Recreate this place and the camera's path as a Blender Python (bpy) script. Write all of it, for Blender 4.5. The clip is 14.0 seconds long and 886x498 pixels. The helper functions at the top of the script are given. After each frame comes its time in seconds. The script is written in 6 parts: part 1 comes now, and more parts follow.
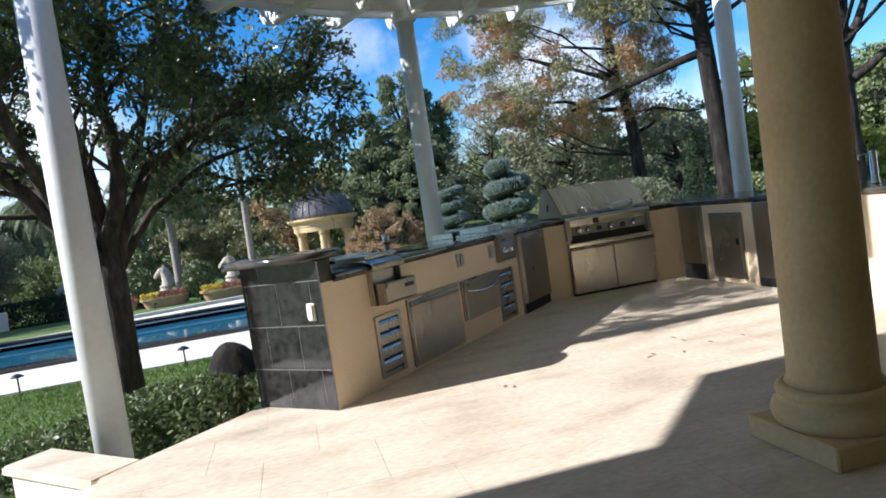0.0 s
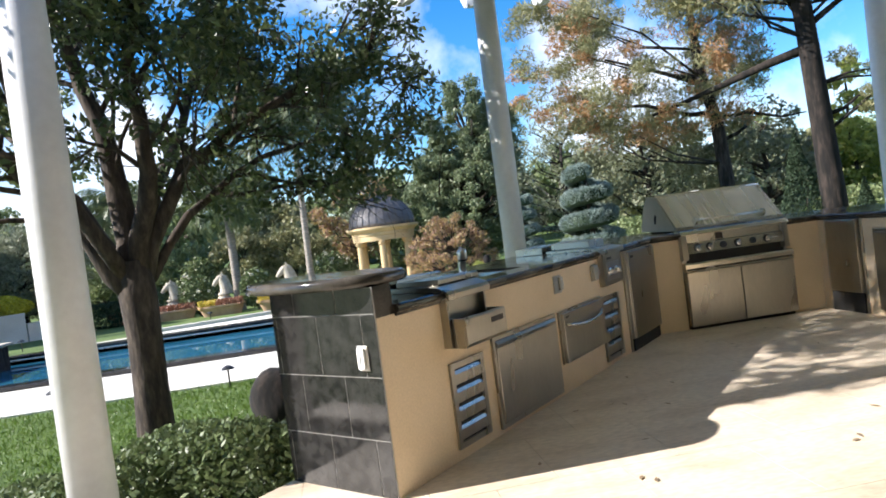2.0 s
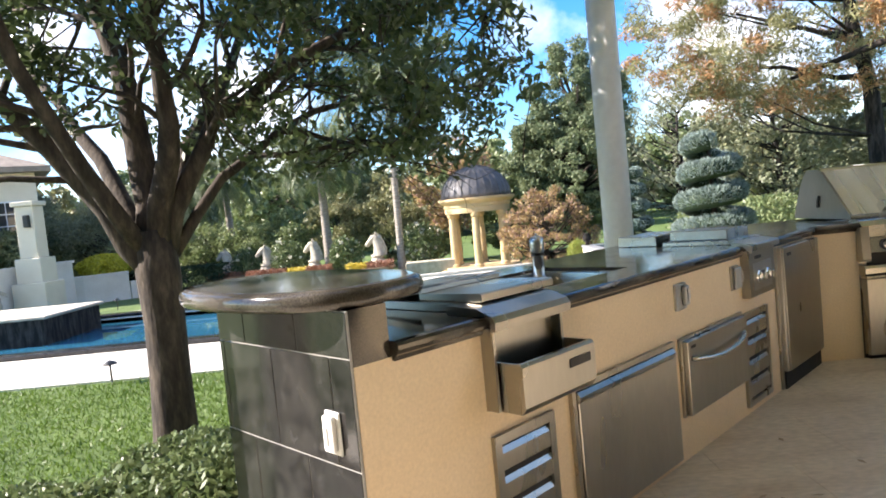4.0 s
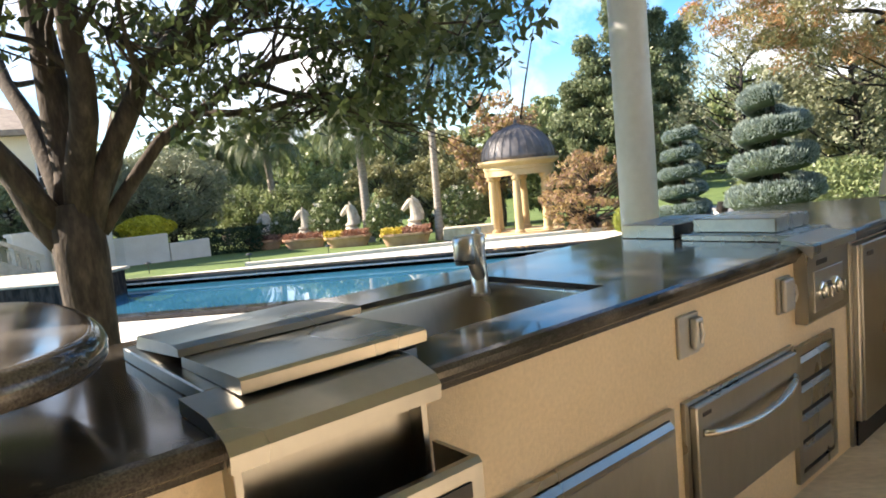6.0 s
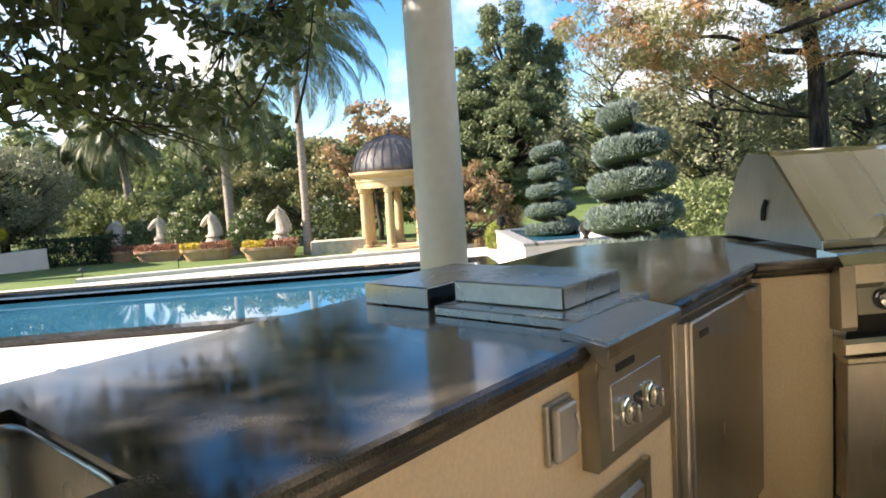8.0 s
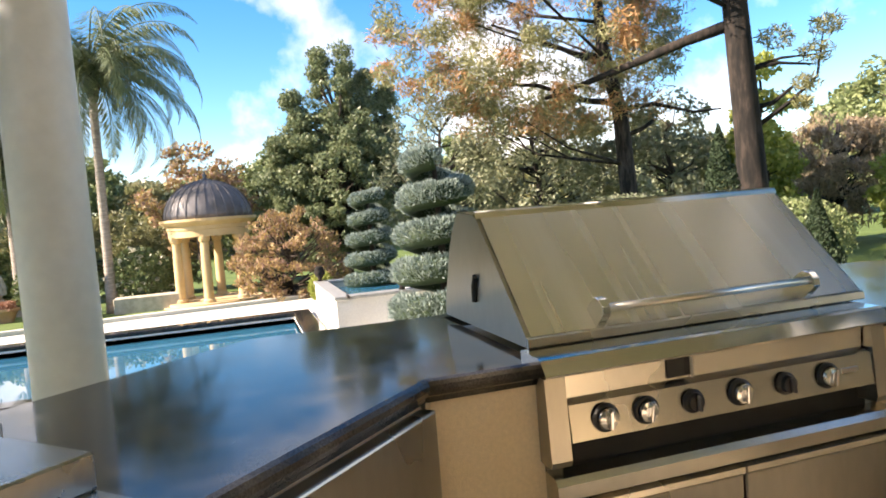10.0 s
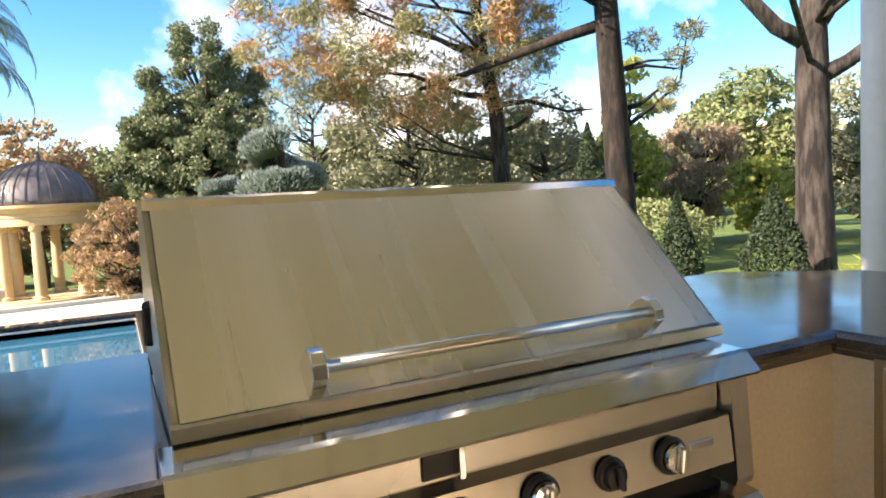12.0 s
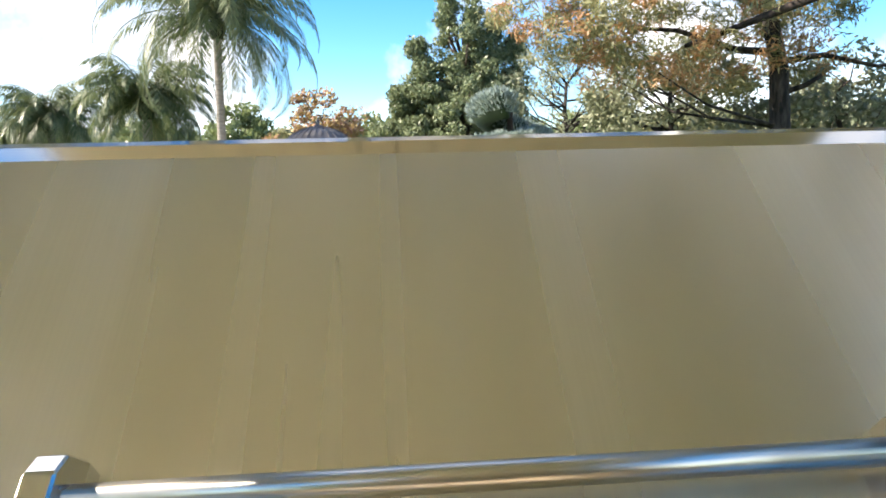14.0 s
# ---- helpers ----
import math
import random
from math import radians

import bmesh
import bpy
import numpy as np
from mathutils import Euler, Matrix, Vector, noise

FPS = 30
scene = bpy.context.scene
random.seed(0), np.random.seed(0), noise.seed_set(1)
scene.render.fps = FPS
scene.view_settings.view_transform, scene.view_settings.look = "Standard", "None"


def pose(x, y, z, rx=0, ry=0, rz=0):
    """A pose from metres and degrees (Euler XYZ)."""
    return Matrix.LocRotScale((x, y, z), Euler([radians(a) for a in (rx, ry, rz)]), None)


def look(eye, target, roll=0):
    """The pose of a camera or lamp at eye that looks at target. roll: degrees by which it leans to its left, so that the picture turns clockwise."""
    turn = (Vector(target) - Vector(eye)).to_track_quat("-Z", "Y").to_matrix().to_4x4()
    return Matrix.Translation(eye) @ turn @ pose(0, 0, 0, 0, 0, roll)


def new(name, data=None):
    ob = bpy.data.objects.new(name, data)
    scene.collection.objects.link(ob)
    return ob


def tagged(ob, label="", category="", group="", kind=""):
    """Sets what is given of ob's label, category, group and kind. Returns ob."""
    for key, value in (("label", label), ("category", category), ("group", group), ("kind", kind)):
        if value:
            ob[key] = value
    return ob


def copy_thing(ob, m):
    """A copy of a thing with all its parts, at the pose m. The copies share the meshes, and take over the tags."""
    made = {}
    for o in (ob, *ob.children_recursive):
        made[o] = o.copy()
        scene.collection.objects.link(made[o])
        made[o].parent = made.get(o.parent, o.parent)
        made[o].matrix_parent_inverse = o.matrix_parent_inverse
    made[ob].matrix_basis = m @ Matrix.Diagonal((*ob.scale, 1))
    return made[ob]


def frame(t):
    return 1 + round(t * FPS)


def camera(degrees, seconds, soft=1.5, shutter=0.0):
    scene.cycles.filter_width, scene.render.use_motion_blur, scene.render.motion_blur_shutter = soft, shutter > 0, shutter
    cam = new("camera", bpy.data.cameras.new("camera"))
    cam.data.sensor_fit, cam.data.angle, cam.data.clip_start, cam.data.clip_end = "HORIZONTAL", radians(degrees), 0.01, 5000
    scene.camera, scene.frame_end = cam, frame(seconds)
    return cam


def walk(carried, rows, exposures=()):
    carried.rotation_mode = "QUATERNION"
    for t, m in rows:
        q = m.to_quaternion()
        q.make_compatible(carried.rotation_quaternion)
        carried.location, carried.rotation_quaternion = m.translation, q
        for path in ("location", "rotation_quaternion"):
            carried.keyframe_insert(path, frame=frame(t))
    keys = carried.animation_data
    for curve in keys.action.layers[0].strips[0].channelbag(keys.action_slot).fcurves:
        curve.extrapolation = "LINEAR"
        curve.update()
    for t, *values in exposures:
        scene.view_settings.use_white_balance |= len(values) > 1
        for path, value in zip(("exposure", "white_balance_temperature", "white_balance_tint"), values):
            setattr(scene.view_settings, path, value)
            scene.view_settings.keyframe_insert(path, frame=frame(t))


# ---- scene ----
cam = camera(68.1, 14.0, soft=1.8)
METRES, EYE, TILT, LEAN, TURN = 8.0, 1.22, 0.0, 0.0, -13.2
ROWS = [
    (0.0, 0.0, 0.0, 0.0, -0.51, -3.48, 8.35),
    (0.5, -0.0149, 0.039, -0.0, -1.69, -2.45, 9.43),
    (1.0, -0.0193, 0.0754, 0.0019, 4.71, -1.97, 9.1),
    (1.5, -0.0234, 0.1197, 0.0, 4.81, -2.22, 7.81),
    (2.0, -0.028, 0.1637, 0.0012, 4.71, -1.81, 7.44),
    (2.5, -0.0229, 0.2034, 0.004, 9.68, -1.05, 6.93),
    (3.0, -0.0217, 0.2496, 0.0003, 10.51, -1.34, 6.08),
    (5.5, -0.0021, 0.4554, 0.0054, 18.88, -6.06, 5.33),
    (6.0, 0.0117, 0.4887, 0.0044, 18.45, -6.29, 5.43),
    (6.5, 0.0182, 0.5293, 0.0045, 11.71, -7.03, 4.67),
    (7.0, 0.0276, 0.5623, 0.0059, 11.4, -7.05, 4.66),
    (7.5, 0.0441, 0.595, 0.0083, 15.74, -5.81, 4.41),
    (8.0, 0.0579, 0.6354, 0.005, 9.08, -6.19, 3.86),
    (8.5, 0.0732, 0.6691, 0.0066, -2.75, -6.09, 3.41),
    (9.0, 0.0969, 0.6972, 0.0088, -3.16, -4.07, 4.58),
    (11.5, 0.1849, 0.8016, 0.0059, -10.16, -3.55, 3.88),
    (12.0, 0.1981, 0.8246, 0.0039, -13.70, -4.54, 3.09),
    (12.5, 0.2092, 0.8454, 0.0027, -14.60, -4.93, 2.37),
    (13.0, 0.2300, 0.8602, 0.0027, -11.10, -5.39, 1.80),
    (13.5, 0.2463, 0.8830, 0.0009, 0.50, -6.77, 1.86),
    (14.0, 0.2470, 0.9009, 0.0011, 8.70, -6.40, 1.40),
]
walk(cam, [(t, pose(0, 0, EYE, TILT, LEAN, TURN) @ pose(METRES * x, METRES * y, METRES * z, 90 + pitch, roll, yaw)) for t, x, y, z, yaw, pitch, roll in ROWS],
     exposures=[(0.0, 1.16, 5900, 13), (1.5, 1.4, 6200, 13), (3.0, 1.93, 6300, 15), (5.5, 2.12, 7300, 16), (8.0, 1.98, 7500, 17), (9.0, 2.06, 7800, 19), (11.5, 2.12, 7800, 20), (12.7, 2.18, 7850, 22), (14.0, 2.18, 7100, 15)])

# ---- sky, sun ----
SUN_EL = 34.0
world = bpy.data.worlds.new("World")
scene.world = world
world.use_nodes = True
wn, wl = world.node_tree.nodes, world.node_tree.links
wn.clear()
w_out = wn.new("ShaderNodeOutputWorld")
w_bg = wn.new("ShaderNodeBackground")
w_sky = wn.new("ShaderNodeTexSky")
w_sky.sky_type = "NISHITA"
w_sky.sun_disc = False
w_sky.sun_elevation = radians(SUN_EL)
w_sky.sun_rotation = radians(-90)
w_sky.air_density, w_sky.dust_density, w_sky.ozone_density = 1.0, 0.0, 4.0
w_noise = wn.new("ShaderNodeTexNoise")
w_noise.inputs["Scale"].default_value = 3.2
w_noise.inputs["Detail"].default_value = 7.0
w_noise.inputs["Roughness"].default_value = 0.55
w_ramp = wn.new("ShaderNodeValToRGB")
w_ramp.color_ramp.elements[0].position, w_ramp.color_ramp.elements[1].position = 0.49, 0.68
w_mix = wn.new("ShaderNodeMix")
w_mix.data_type = "RGBA"
w_mix.inputs["B"].default_value = (6.5, 6.6, 6.8, 1)
wl.new(w_noise.outputs["Fac"], w_ramp.inputs["Fac"])
wl.new(w_ramp.outputs["Color"], w_mix.inputs["Factor"])
w_hue = wn.new("ShaderNodeHueSaturation")
w_hue.inputs["Saturation"].default_value, w_hue.inputs["Value"].default_value = 1.34, 0.94
wl.new(w_sky.outputs["Color"], w_hue.inputs["Color"])
wl.new(w_hue.outputs["Color"], w_mix.inputs["A"])
wl.new(w_mix.outputs["Result"], w_bg.inputs["Color"])
w_bg.inputs["Strength"].default_value = 0.085
wl.new(w_bg.outputs["Background"], w_out.inputs["Surface"])

sun = new("sun", bpy.data.lights.new("sun", "SUN"))
sun.data.energy, sun.data.angle, sun.data.color = 4.2, radians(0.55), (1.0, 0.94, 0.84)
sun.matrix_world = look((-30 * math.cos(radians(SUN_EL)), 0, 30 * math.sin(radians(SUN_EL))), (0, 0, 0))


# ---- materials ----
def mat(name, colours, rough=0.6, metal=0.0, scale=8.0, detail=5.0, bump=0.0, bump_scale=None, stretch=(1, 1, 1),
        fine=0.0, fine_scale=120.0, island=0.0, objrand=0.0, rough_var=0.0, translucent=0.0, aniso=0.0, spec=0.5, pos=(0.3, 0.7), placed=False):
    """Two-scale noise material: colours are blended by a broad noise, a fine grain multiplies them."""
    m = bpy.data.materials.new(name)
    m.use_nodes = True
    n, l = m.node_tree.nodes, m.node_tree.links
    b = n["Principled BSDF"]
    b.inputs["Roughness"].default_value, b.inputs["Metallic"].default_value = rough, metal
    b.inputs["Specular IOR Level"].default_value = spec
    if aniso:
        b.inputs["Anisotropic"].default_value = aniso
    tc = n.new("ShaderNodeTexCoord")
    mp = n.new("ShaderNodeMapping")
    mp.inputs["Scale"].default_value = stretch
    l.new(n.new("ShaderNodeNewGeometry").outputs["Position"] if placed else tc.outputs["Object"], mp.inputs["Vector"])
    nz = n.new("ShaderNodeTexNoise")
    nz.inputs["Scale"].default_value, nz.inputs["Detail"].default_value = scale, detail
    l.new(mp.outputs["Vector"], nz.inputs["Vector"])
    fac = nz.outputs["Fac"]
    if island or objrand:
        src = n.new("ShaderNodeNewGeometry").outputs["Random Per Island"] if island else n.new("ShaderNodeObjectInfo").outputs["Random"]
        mx = n.new("ShaderNodeMix")
        mx.inputs["Factor"].default_value = island or objrand
        l.new(fac, mx.inputs["A"])
        l.new(src, mx.inputs["B"])
        fac = mx.outputs["Result"]
    rp = n.new("ShaderNodeValToRGB")
    el = rp.color_ramp.elements
    el[0].position, el[1].position = pos if not island else (0.1, 0.9)
    el[0].color, el[1].color = (*colours[0], 1), (*colours[-1], 1)
    for i, c in enumerate(colours[1:-1]):
        e = el.new(el[0].position + (el[-1].position - el[0].position) * (i + 1) / (len(colours) - 1))
        e.color = (*c, 1)
    l.new(fac, rp.inputs["Fac"])
    col = rp.outputs["Color"]
    if fine:
        fz = n.new("ShaderNodeTexNoise")
        fz.inputs["Scale"].default_value, fz.inputs["Detail"].default_value = fine_scale, 3.0
        l.new(mp.outputs["Vector"], fz.inputs["Vector"])
        mr = n.new("ShaderNodeMapRange")
        mr.inputs["From Min"].default_value, mr.inputs["From Max"].default_value = 0.3, 0.7
        mr.inputs["To Min"].default_value, mr.inputs["To Max"].default_value = 1 - fine, 1 + fine
        l.new(fz.outputs["Fac"], mr.inputs["Value"])
        mu = n.new("ShaderNodeMix")
        mu.data_type, mu.blend_type = "RGBA", "MULTIPLY"
        mu.inputs["Factor"].default_value = 1.0
        l.new(col, mu.inputs["A"])
        l.new(mr.outputs["Result"], mu.inputs["B"])
        col = mu.outputs["Result"]
    l.new(col, b.inputs["Base Color"])
    if rough_var:
        rr = n.new("ShaderNodeMapRange")
        rr.inputs["From Min"].default_value, rr.inputs["From Max"].default_value = 0.3, 0.7
        rr.inputs["To Min"].default_value, rr.inputs["To Max"].default_value = max(0.02, rough - rough_var), rough + rough_var
        l.new(nz.outputs["Fac"], rr.inputs["Value"])
        l.new(rr.outputs["Result"], b.inputs["Roughness"])
    if bump:
        bz = n.new("ShaderNodeTexNoise")
        bz.inputs["Scale"].default_value, bz.inputs["Detail"].default_value = bump_scale or scale * 4, 4.0
        l.new(mp.outputs["Vector"], bz.inputs["Vector"])
        bp = n.new("ShaderNodeBump")
        bp.inputs["Strength"].default_value, bp.inputs["Distance"].default_value = bump, 0.01
        l.new(bz.outputs["Fac"], bp.inputs["Height"])
        l.new(bp.outputs["Normal"], b.inputs["Normal"])
    if translucent:
        tr = n.new("ShaderNodeBsdfTranslucent")
        l.new(col, tr.inputs["Color"])
        ms = n.new("ShaderNodeMixShader")
        ms.inputs["Fac"].default_value = translucent
        l.new(b.outputs["BSDF"], ms.inputs[1])
        l.new(tr.outputs["BSDF"], ms.inputs[2])
        l.new(ms.outputs["Shader"], n["Material Output"].inputs["Surface"])
    return m


STUCCO = mat("tan stucco", [(0.72, 0.575, 0.385), (0.79, 0.64, 0.445)], 0.9, scale=3, bump=0.25, bump_scale=220, fine=0.06, fine_scale=90)
HOUSE = mat("cream stucco", [(0.7, 0.63, 0.48), (0.76, 0.69, 0.54)], 0.9, scale=2, bump=0.2, bump_scale=120, fine=0.05)
CANOPY = mat("cream painted boards", [(0.84, 0.8, 0.66), (0.9, 0.86, 0.73)], 0.8, scale=2, fine=0.05, fine_scale=30)
WHITEWALL = mat("white plaster", [(0.66, 0.62, 0.55), (0.76, 0.73, 0.67)], 0.85, scale=1.5, bump=0.2, bump_scale=60, fine=0.06, fine_scale=30)
TRAV = mat("travertine", [(0.43, 0.34, 0.25), (0.55, 0.46, 0.355), (0.63, 0.54, 0.43), (0.66, 0.58, 0.47), (0.5, 0.41, 0.31)], 0.62, scale=1.7, detail=11, stretch=(1, 2.4, 1), bump=0.14, bump_scale=40, fine=0.13, fine_scale=19, rough_var=0.1, placed=True, pos=(0.22, 0.78))
DECK = mat("pale pool deck", [(0.58, 0.54, 0.47), (0.7, 0.66, 0.6)], 0.8, scale=0.8, detail=8, fine=0.08, fine_scale=14, bump=0.1)
GRANITE = mat("black granite", [(0.026, 0.0235, 0.02), (0.06, 0.053, 0.045), (0.12, 0.106, 0.09)], 0.11, scale=5.5, detail=10, fine=0.45, fine_scale=240, pos=(0.35, 0.75), rough_var=0.05)
TILE = mat("black granite tile", [(0.008, 0.008, 0.009), (0.035, 0.034, 0.033)], 0.1, scale=14, detail=8, fine=0.4, fine_scale=300, rough_var=0.04)
GROUT = mat("grey grout", [(0.3, 0.29, 0.27), (0.38, 0.37, 0.35)], 0.9, scale=30)
STEEL = mat("brushed stainless steel", [(0.36, 0.345, 0.305), (0.45, 0.435, 0.39)], 0.29, 1.0, scale=2.2, detail=3, stretch=(1, 1, 0.35), fine=0.04, fine_scale=40, rough_var=0.06, aniso=0.5)
STEEL_H = mat("brushed stainless steel grain", [(0.55, 0.53, 0.475), (0.62, 0.6, 0.545)], 0.26, 1.0, scale=2.5, detail=3, fine=0.04, fine_scale=40, rough_var=0.06, aniso=0.4)
STEEL_LID = mat("weathered stainless lid", [(0.3, 0.292, 0.27), (0.43, 0.42, 0.395)], 0.28, 1.0, scale=3.5, detail=6, fine=0.06, fine_scale=50, rough_var=0.08)
# paler than STEEL; the stretched colour bands stand in for upright reflections
STEEL_HOOD = mat("brushed stainless hood skin with reflection streaks", [(0.72, 0.69, 0.615), (0.79, 0.76, 0.685), (0.85, 0.825, 0.755)], 0.27, 1.0, scale=1.8, detail=3, stretch=(5.0, 0.08, 0.08), fine=0.015, fine_scale=60, rough_var=0.04, aniso=0.8)
def tangent_up(m):
    """Draws the highlights of a brushed sheet up its slope."""
    n, l = m.node_tree.nodes, m.node_tree.links
    tg = n.new("ShaderNodeTangent")
    tg.direction_type, tg.uv_map = "UV_MAP", "grain"
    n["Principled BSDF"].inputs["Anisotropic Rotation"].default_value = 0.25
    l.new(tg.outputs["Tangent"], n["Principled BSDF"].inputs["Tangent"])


tangent_up(STEEL_HOOD)
STEEL_POL = mat("polished steel edge", [(0.6, 0.58, 0.53), (0.68, 0.66, 0.6)], 0.09, 1.0, scale=4, rough_var=0.04)
CHROME = mat("polished chrome", [(0.7, 0.7, 0.7), (0.78, 0.78, 0.78)], 0.08, 1.0, scale=5)
NICKEL = mat("satin nickel", [(0.5, 0.49, 0.47), (0.6, 0.59, 0.57)], 0.3, 1.0, scale=12)
BLACK = mat("black plastic", [(0.012, 0.012, 0.012), (0.025, 0.025, 0.025)], 0.4, scale=20)
DARK = mat("dark recess", [(0.01, 0.01, 0.01), (0.02, 0.02, 0.02)], 0.7, scale=10)
WHITE_PAINT = mat("white painted metal", [(0.62, 0.63, 0.64), (0.72, 0.73, 0.74)], 0.45, scale=2, fine=0.04, fine_scale=20)
WHITE_PLASTIC = mat("white plastic", [(0.72, 0.72, 0.7), (0.8, 0.8, 0.78)], 0.4, scale=8)
CONDUIT = mat("grey weatherproof metal", [(0.36, 0.36, 0.35), (0.5, 0.5, 0.48)], 0.45, 0.6, scale=14, rough_var=0.1)
TAN_STONE = mat("tan cast stone", [(0.52, 0.37, 0.19), (0.62, 0.46, 0.26)], 0.85, scale=2, fine=0.07, fine_scale=40, bump=0.15, bump_scale=60)
STATUE = mat("weathered cast stone", [(0.36, 0.32, 0.25), (0.52, 0.47, 0.39)], 0.9, scale=6, bump=0.3, fine=0.1, fine_scale=40)
LEAD = mat("ribbed lead dome", [(0.09, 0.085, 0.085), (0.16, 0.15, 0.15)], 0.5, 0.3, scale=3, fine=0.1, fine_scale=20)
TERRA = mat("terracotta", [(0.42, 0.25, 0.15), (0.55, 0.36, 0.24)], 0.9, scale=4, fine=0.1, fine_scale=30)
BARK = mat("brown bark", [(0.022, 0.016, 0.0125), (0.052, 0.039, 0.03), (0.1, 0.077, 0.058)], 0.95, pos=(0.3, 0.7), scale=14, detail=9, stretch=(1, 1, 0.3), bump=0.9, bump_scale=34, fine=0.25, fine_scale=60)
BARK_GREY = mat("grey bark", [(0.0078, 0.0059, 0.0052), (0.0292, 0.024, 0.0202), (0.0488, 0.0416, 0.0364)], 0.95, pos=(0.42, 0.6), scale=9, detail=9, stretch=(1, 1, 0.22), bump=1.0, bump_scale=14, fine=0.35, fine_scale=30)
BARK_DARK = mat("dark pine bark", [(0.003, 0.0025, 0.002), (0.012, 0.009, 0.007), (0.032, 0.023, 0.018)], 0.95, pos=(0.38, 0.64), scale=9, detail=9, stretch=(1, 1, 0.22), bump=1.0, bump_scale=14, fine=0.35, fine_scale=30)
PALM_BARK = mat("ringed palm bark", [(0.2, 0.17, 0.14), (0.36, 0.32, 0.28)], 0.95, scale=5, stretch=(1, 1, 6), bump=0.5, bump_scale=16, fine=0.15, fine_scale=30)


def leafmat(name, cols, tr=0.3, rough=0.45, scale=0.8):
    return mat(name, cols, rough, scale=scale, island=0.6, translucent=tr, spec=0.35)


LEAF_OAK = leafmat("dark evergreen leaf", [(0.042, 0.066, 0.028), (0.092, 0.126, 0.05), (0.165, 0.2, 0.088)], 0.33, 0.33)
LEAF_BG = leafmat("green leaf", [(0.095, 0.132, 0.056), (0.18, 0.228, 0.096), (0.3, 0.33, 0.155)])
LEAF_TALL = leafmat("dull dark green leaf", [(0.09, 0.125, 0.064), (0.165, 0.21, 0.108), (0.27, 0.3, 0.175)])
LEAF_OLIVE = leafmat("grey olive leaf", [(0.12, 0.143, 0.083), (0.21, 0.233, 0.143), (0.3, 0.307, 0.21)])
LEAF_BLUE = leafmat("blue juniper needle", [(0.1, 0.148, 0.128), (0.225, 0.29, 0.262), (0.39, 0.46, 0.43)], 0.18, 0.7)
LEAF_PINE = leafmat("pine needle", [(0.125, 0.145, 0.06), (0.235, 0.235, 0.115), (0.35, 0.315, 0.165)])
LEAF_RUST = leafmat("rusty pine needle", [(0.3, 0.165, 0.08), (0.46, 0.25, 0.115), (0.36, 0.28, 0.14)])
LEAF_BROWN = leafmat("dry brown leaf", [(0.195, 0.143, 0.098), (0.338, 0.26, 0.176), (0.39, 0.312, 0.208)])
LEAF_LIME = leafmat("yellow-green leaf", [(0.1714, 0.219, 0.042), (0.3024, 0.3522, 0.084), (0.4234, 0.4284, 0.1344)], 0.5)
LEAF_RED = leafmat("autumn shrub leaf", [(0.26, 0.16, 0.085), (0.4, 0.3, 0.115), (0.3, 0.17, 0.15), (0.33, 0.31, 0.11)])
LEAF_YELLOW = leafmat("golden shrub leaf", [(0.34, 0.32, 0.024), (0.6, 0.54, 0.05), (0.72, 0.64, 0.1)])
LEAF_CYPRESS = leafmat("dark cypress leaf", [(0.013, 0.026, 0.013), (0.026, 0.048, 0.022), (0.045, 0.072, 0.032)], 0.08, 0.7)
LEAF_PALM = leafmat("palm leaflet", [(0.05, 0.078, 0.032), (0.11, 0.145, 0.062), (0.2, 0.22, 0.11)])
LEAF_SHRUB = leafmat("shrub leaf", [(0.051, 0.076, 0.03), (0.11, 0.151, 0.059), (0.203, 0.245, 0.119)], 0.25)
GRASS = leafmat("grass blade", [(0.055, 0.105, 0.013), (0.099, 0.171, 0.024), (0.154, 0.22, 0.044)], 0.3)
LAWN = mat("lawn turf", [(0.05, 0.09, 0.014), (0.075, 0.125, 0.02), (0.1, 0.15, 0.035)], 0.9, scale=0.7, detail=8, bump=0.6, bump_scale=60, fine=0.35, fine_scale=30)
SOIL = mat("soil", [(0.06, 0.045, 0.03), (0.11, 0.085, 0.06)], 0.95, scale=6, bump=0.5)
PETAL_W = leafmat("white petal", [(0.6, 0.58, 0.48), (0.75, 0.74, 0.66)], 0.2)
PETAL_Y = leafmat("yellow flower", [(0.45, 0.35, 0.04), (0.6, 0.48, 0.08)], 0.2)
PETAL_R = leafmat("russet bedding plant", [(0.22, 0.1, 0.06), (0.35, 0.18, 0.12)], 0.2)
ROOF = mat("grey roof tile", [(0.2, 0.16, 0.13), (0.3, 0.25, 0.2)], 0.9, scale=4, fine=0.2)
GLASS_DARK = mat("dark window glass", [(0.02, 0.025, 0.03), (0.04, 0.045, 0.05)], 0.06, scale=3)
WATER = mat("pool water", [(0.012, 0.085, 0.15), (0.028, 0.14, 0.23)], 0.012, scale=0.5, bump=0.03, bump_scale=4, spec=0.5)


# ---- mesh helpers ----
def part(name, bm, material, parent=None, label="", smooth=False):
    me = bpy.data.meshes.new(name)
    bmesh.ops.recalc_face_normals(bm, faces=bm.faces)
    bm.to_mesh(me)
    bm.free()
    me.materials.append(material)
    if smooth:
        me.polygons.foreach_set("use_smooth", [True] * len(me.polygons))
    ob = new(name, me)
    if parent is not None:
        ob.parent = parent
    if label:
        tagged(ob, label)
    return ob


def thing(name, m, label, category, group="", kind=""):
    ob = new(name)
    ob.empty_display_size = 0.1
    ob.matrix_basis = m
    return tagged(ob, label, category, group, kind)


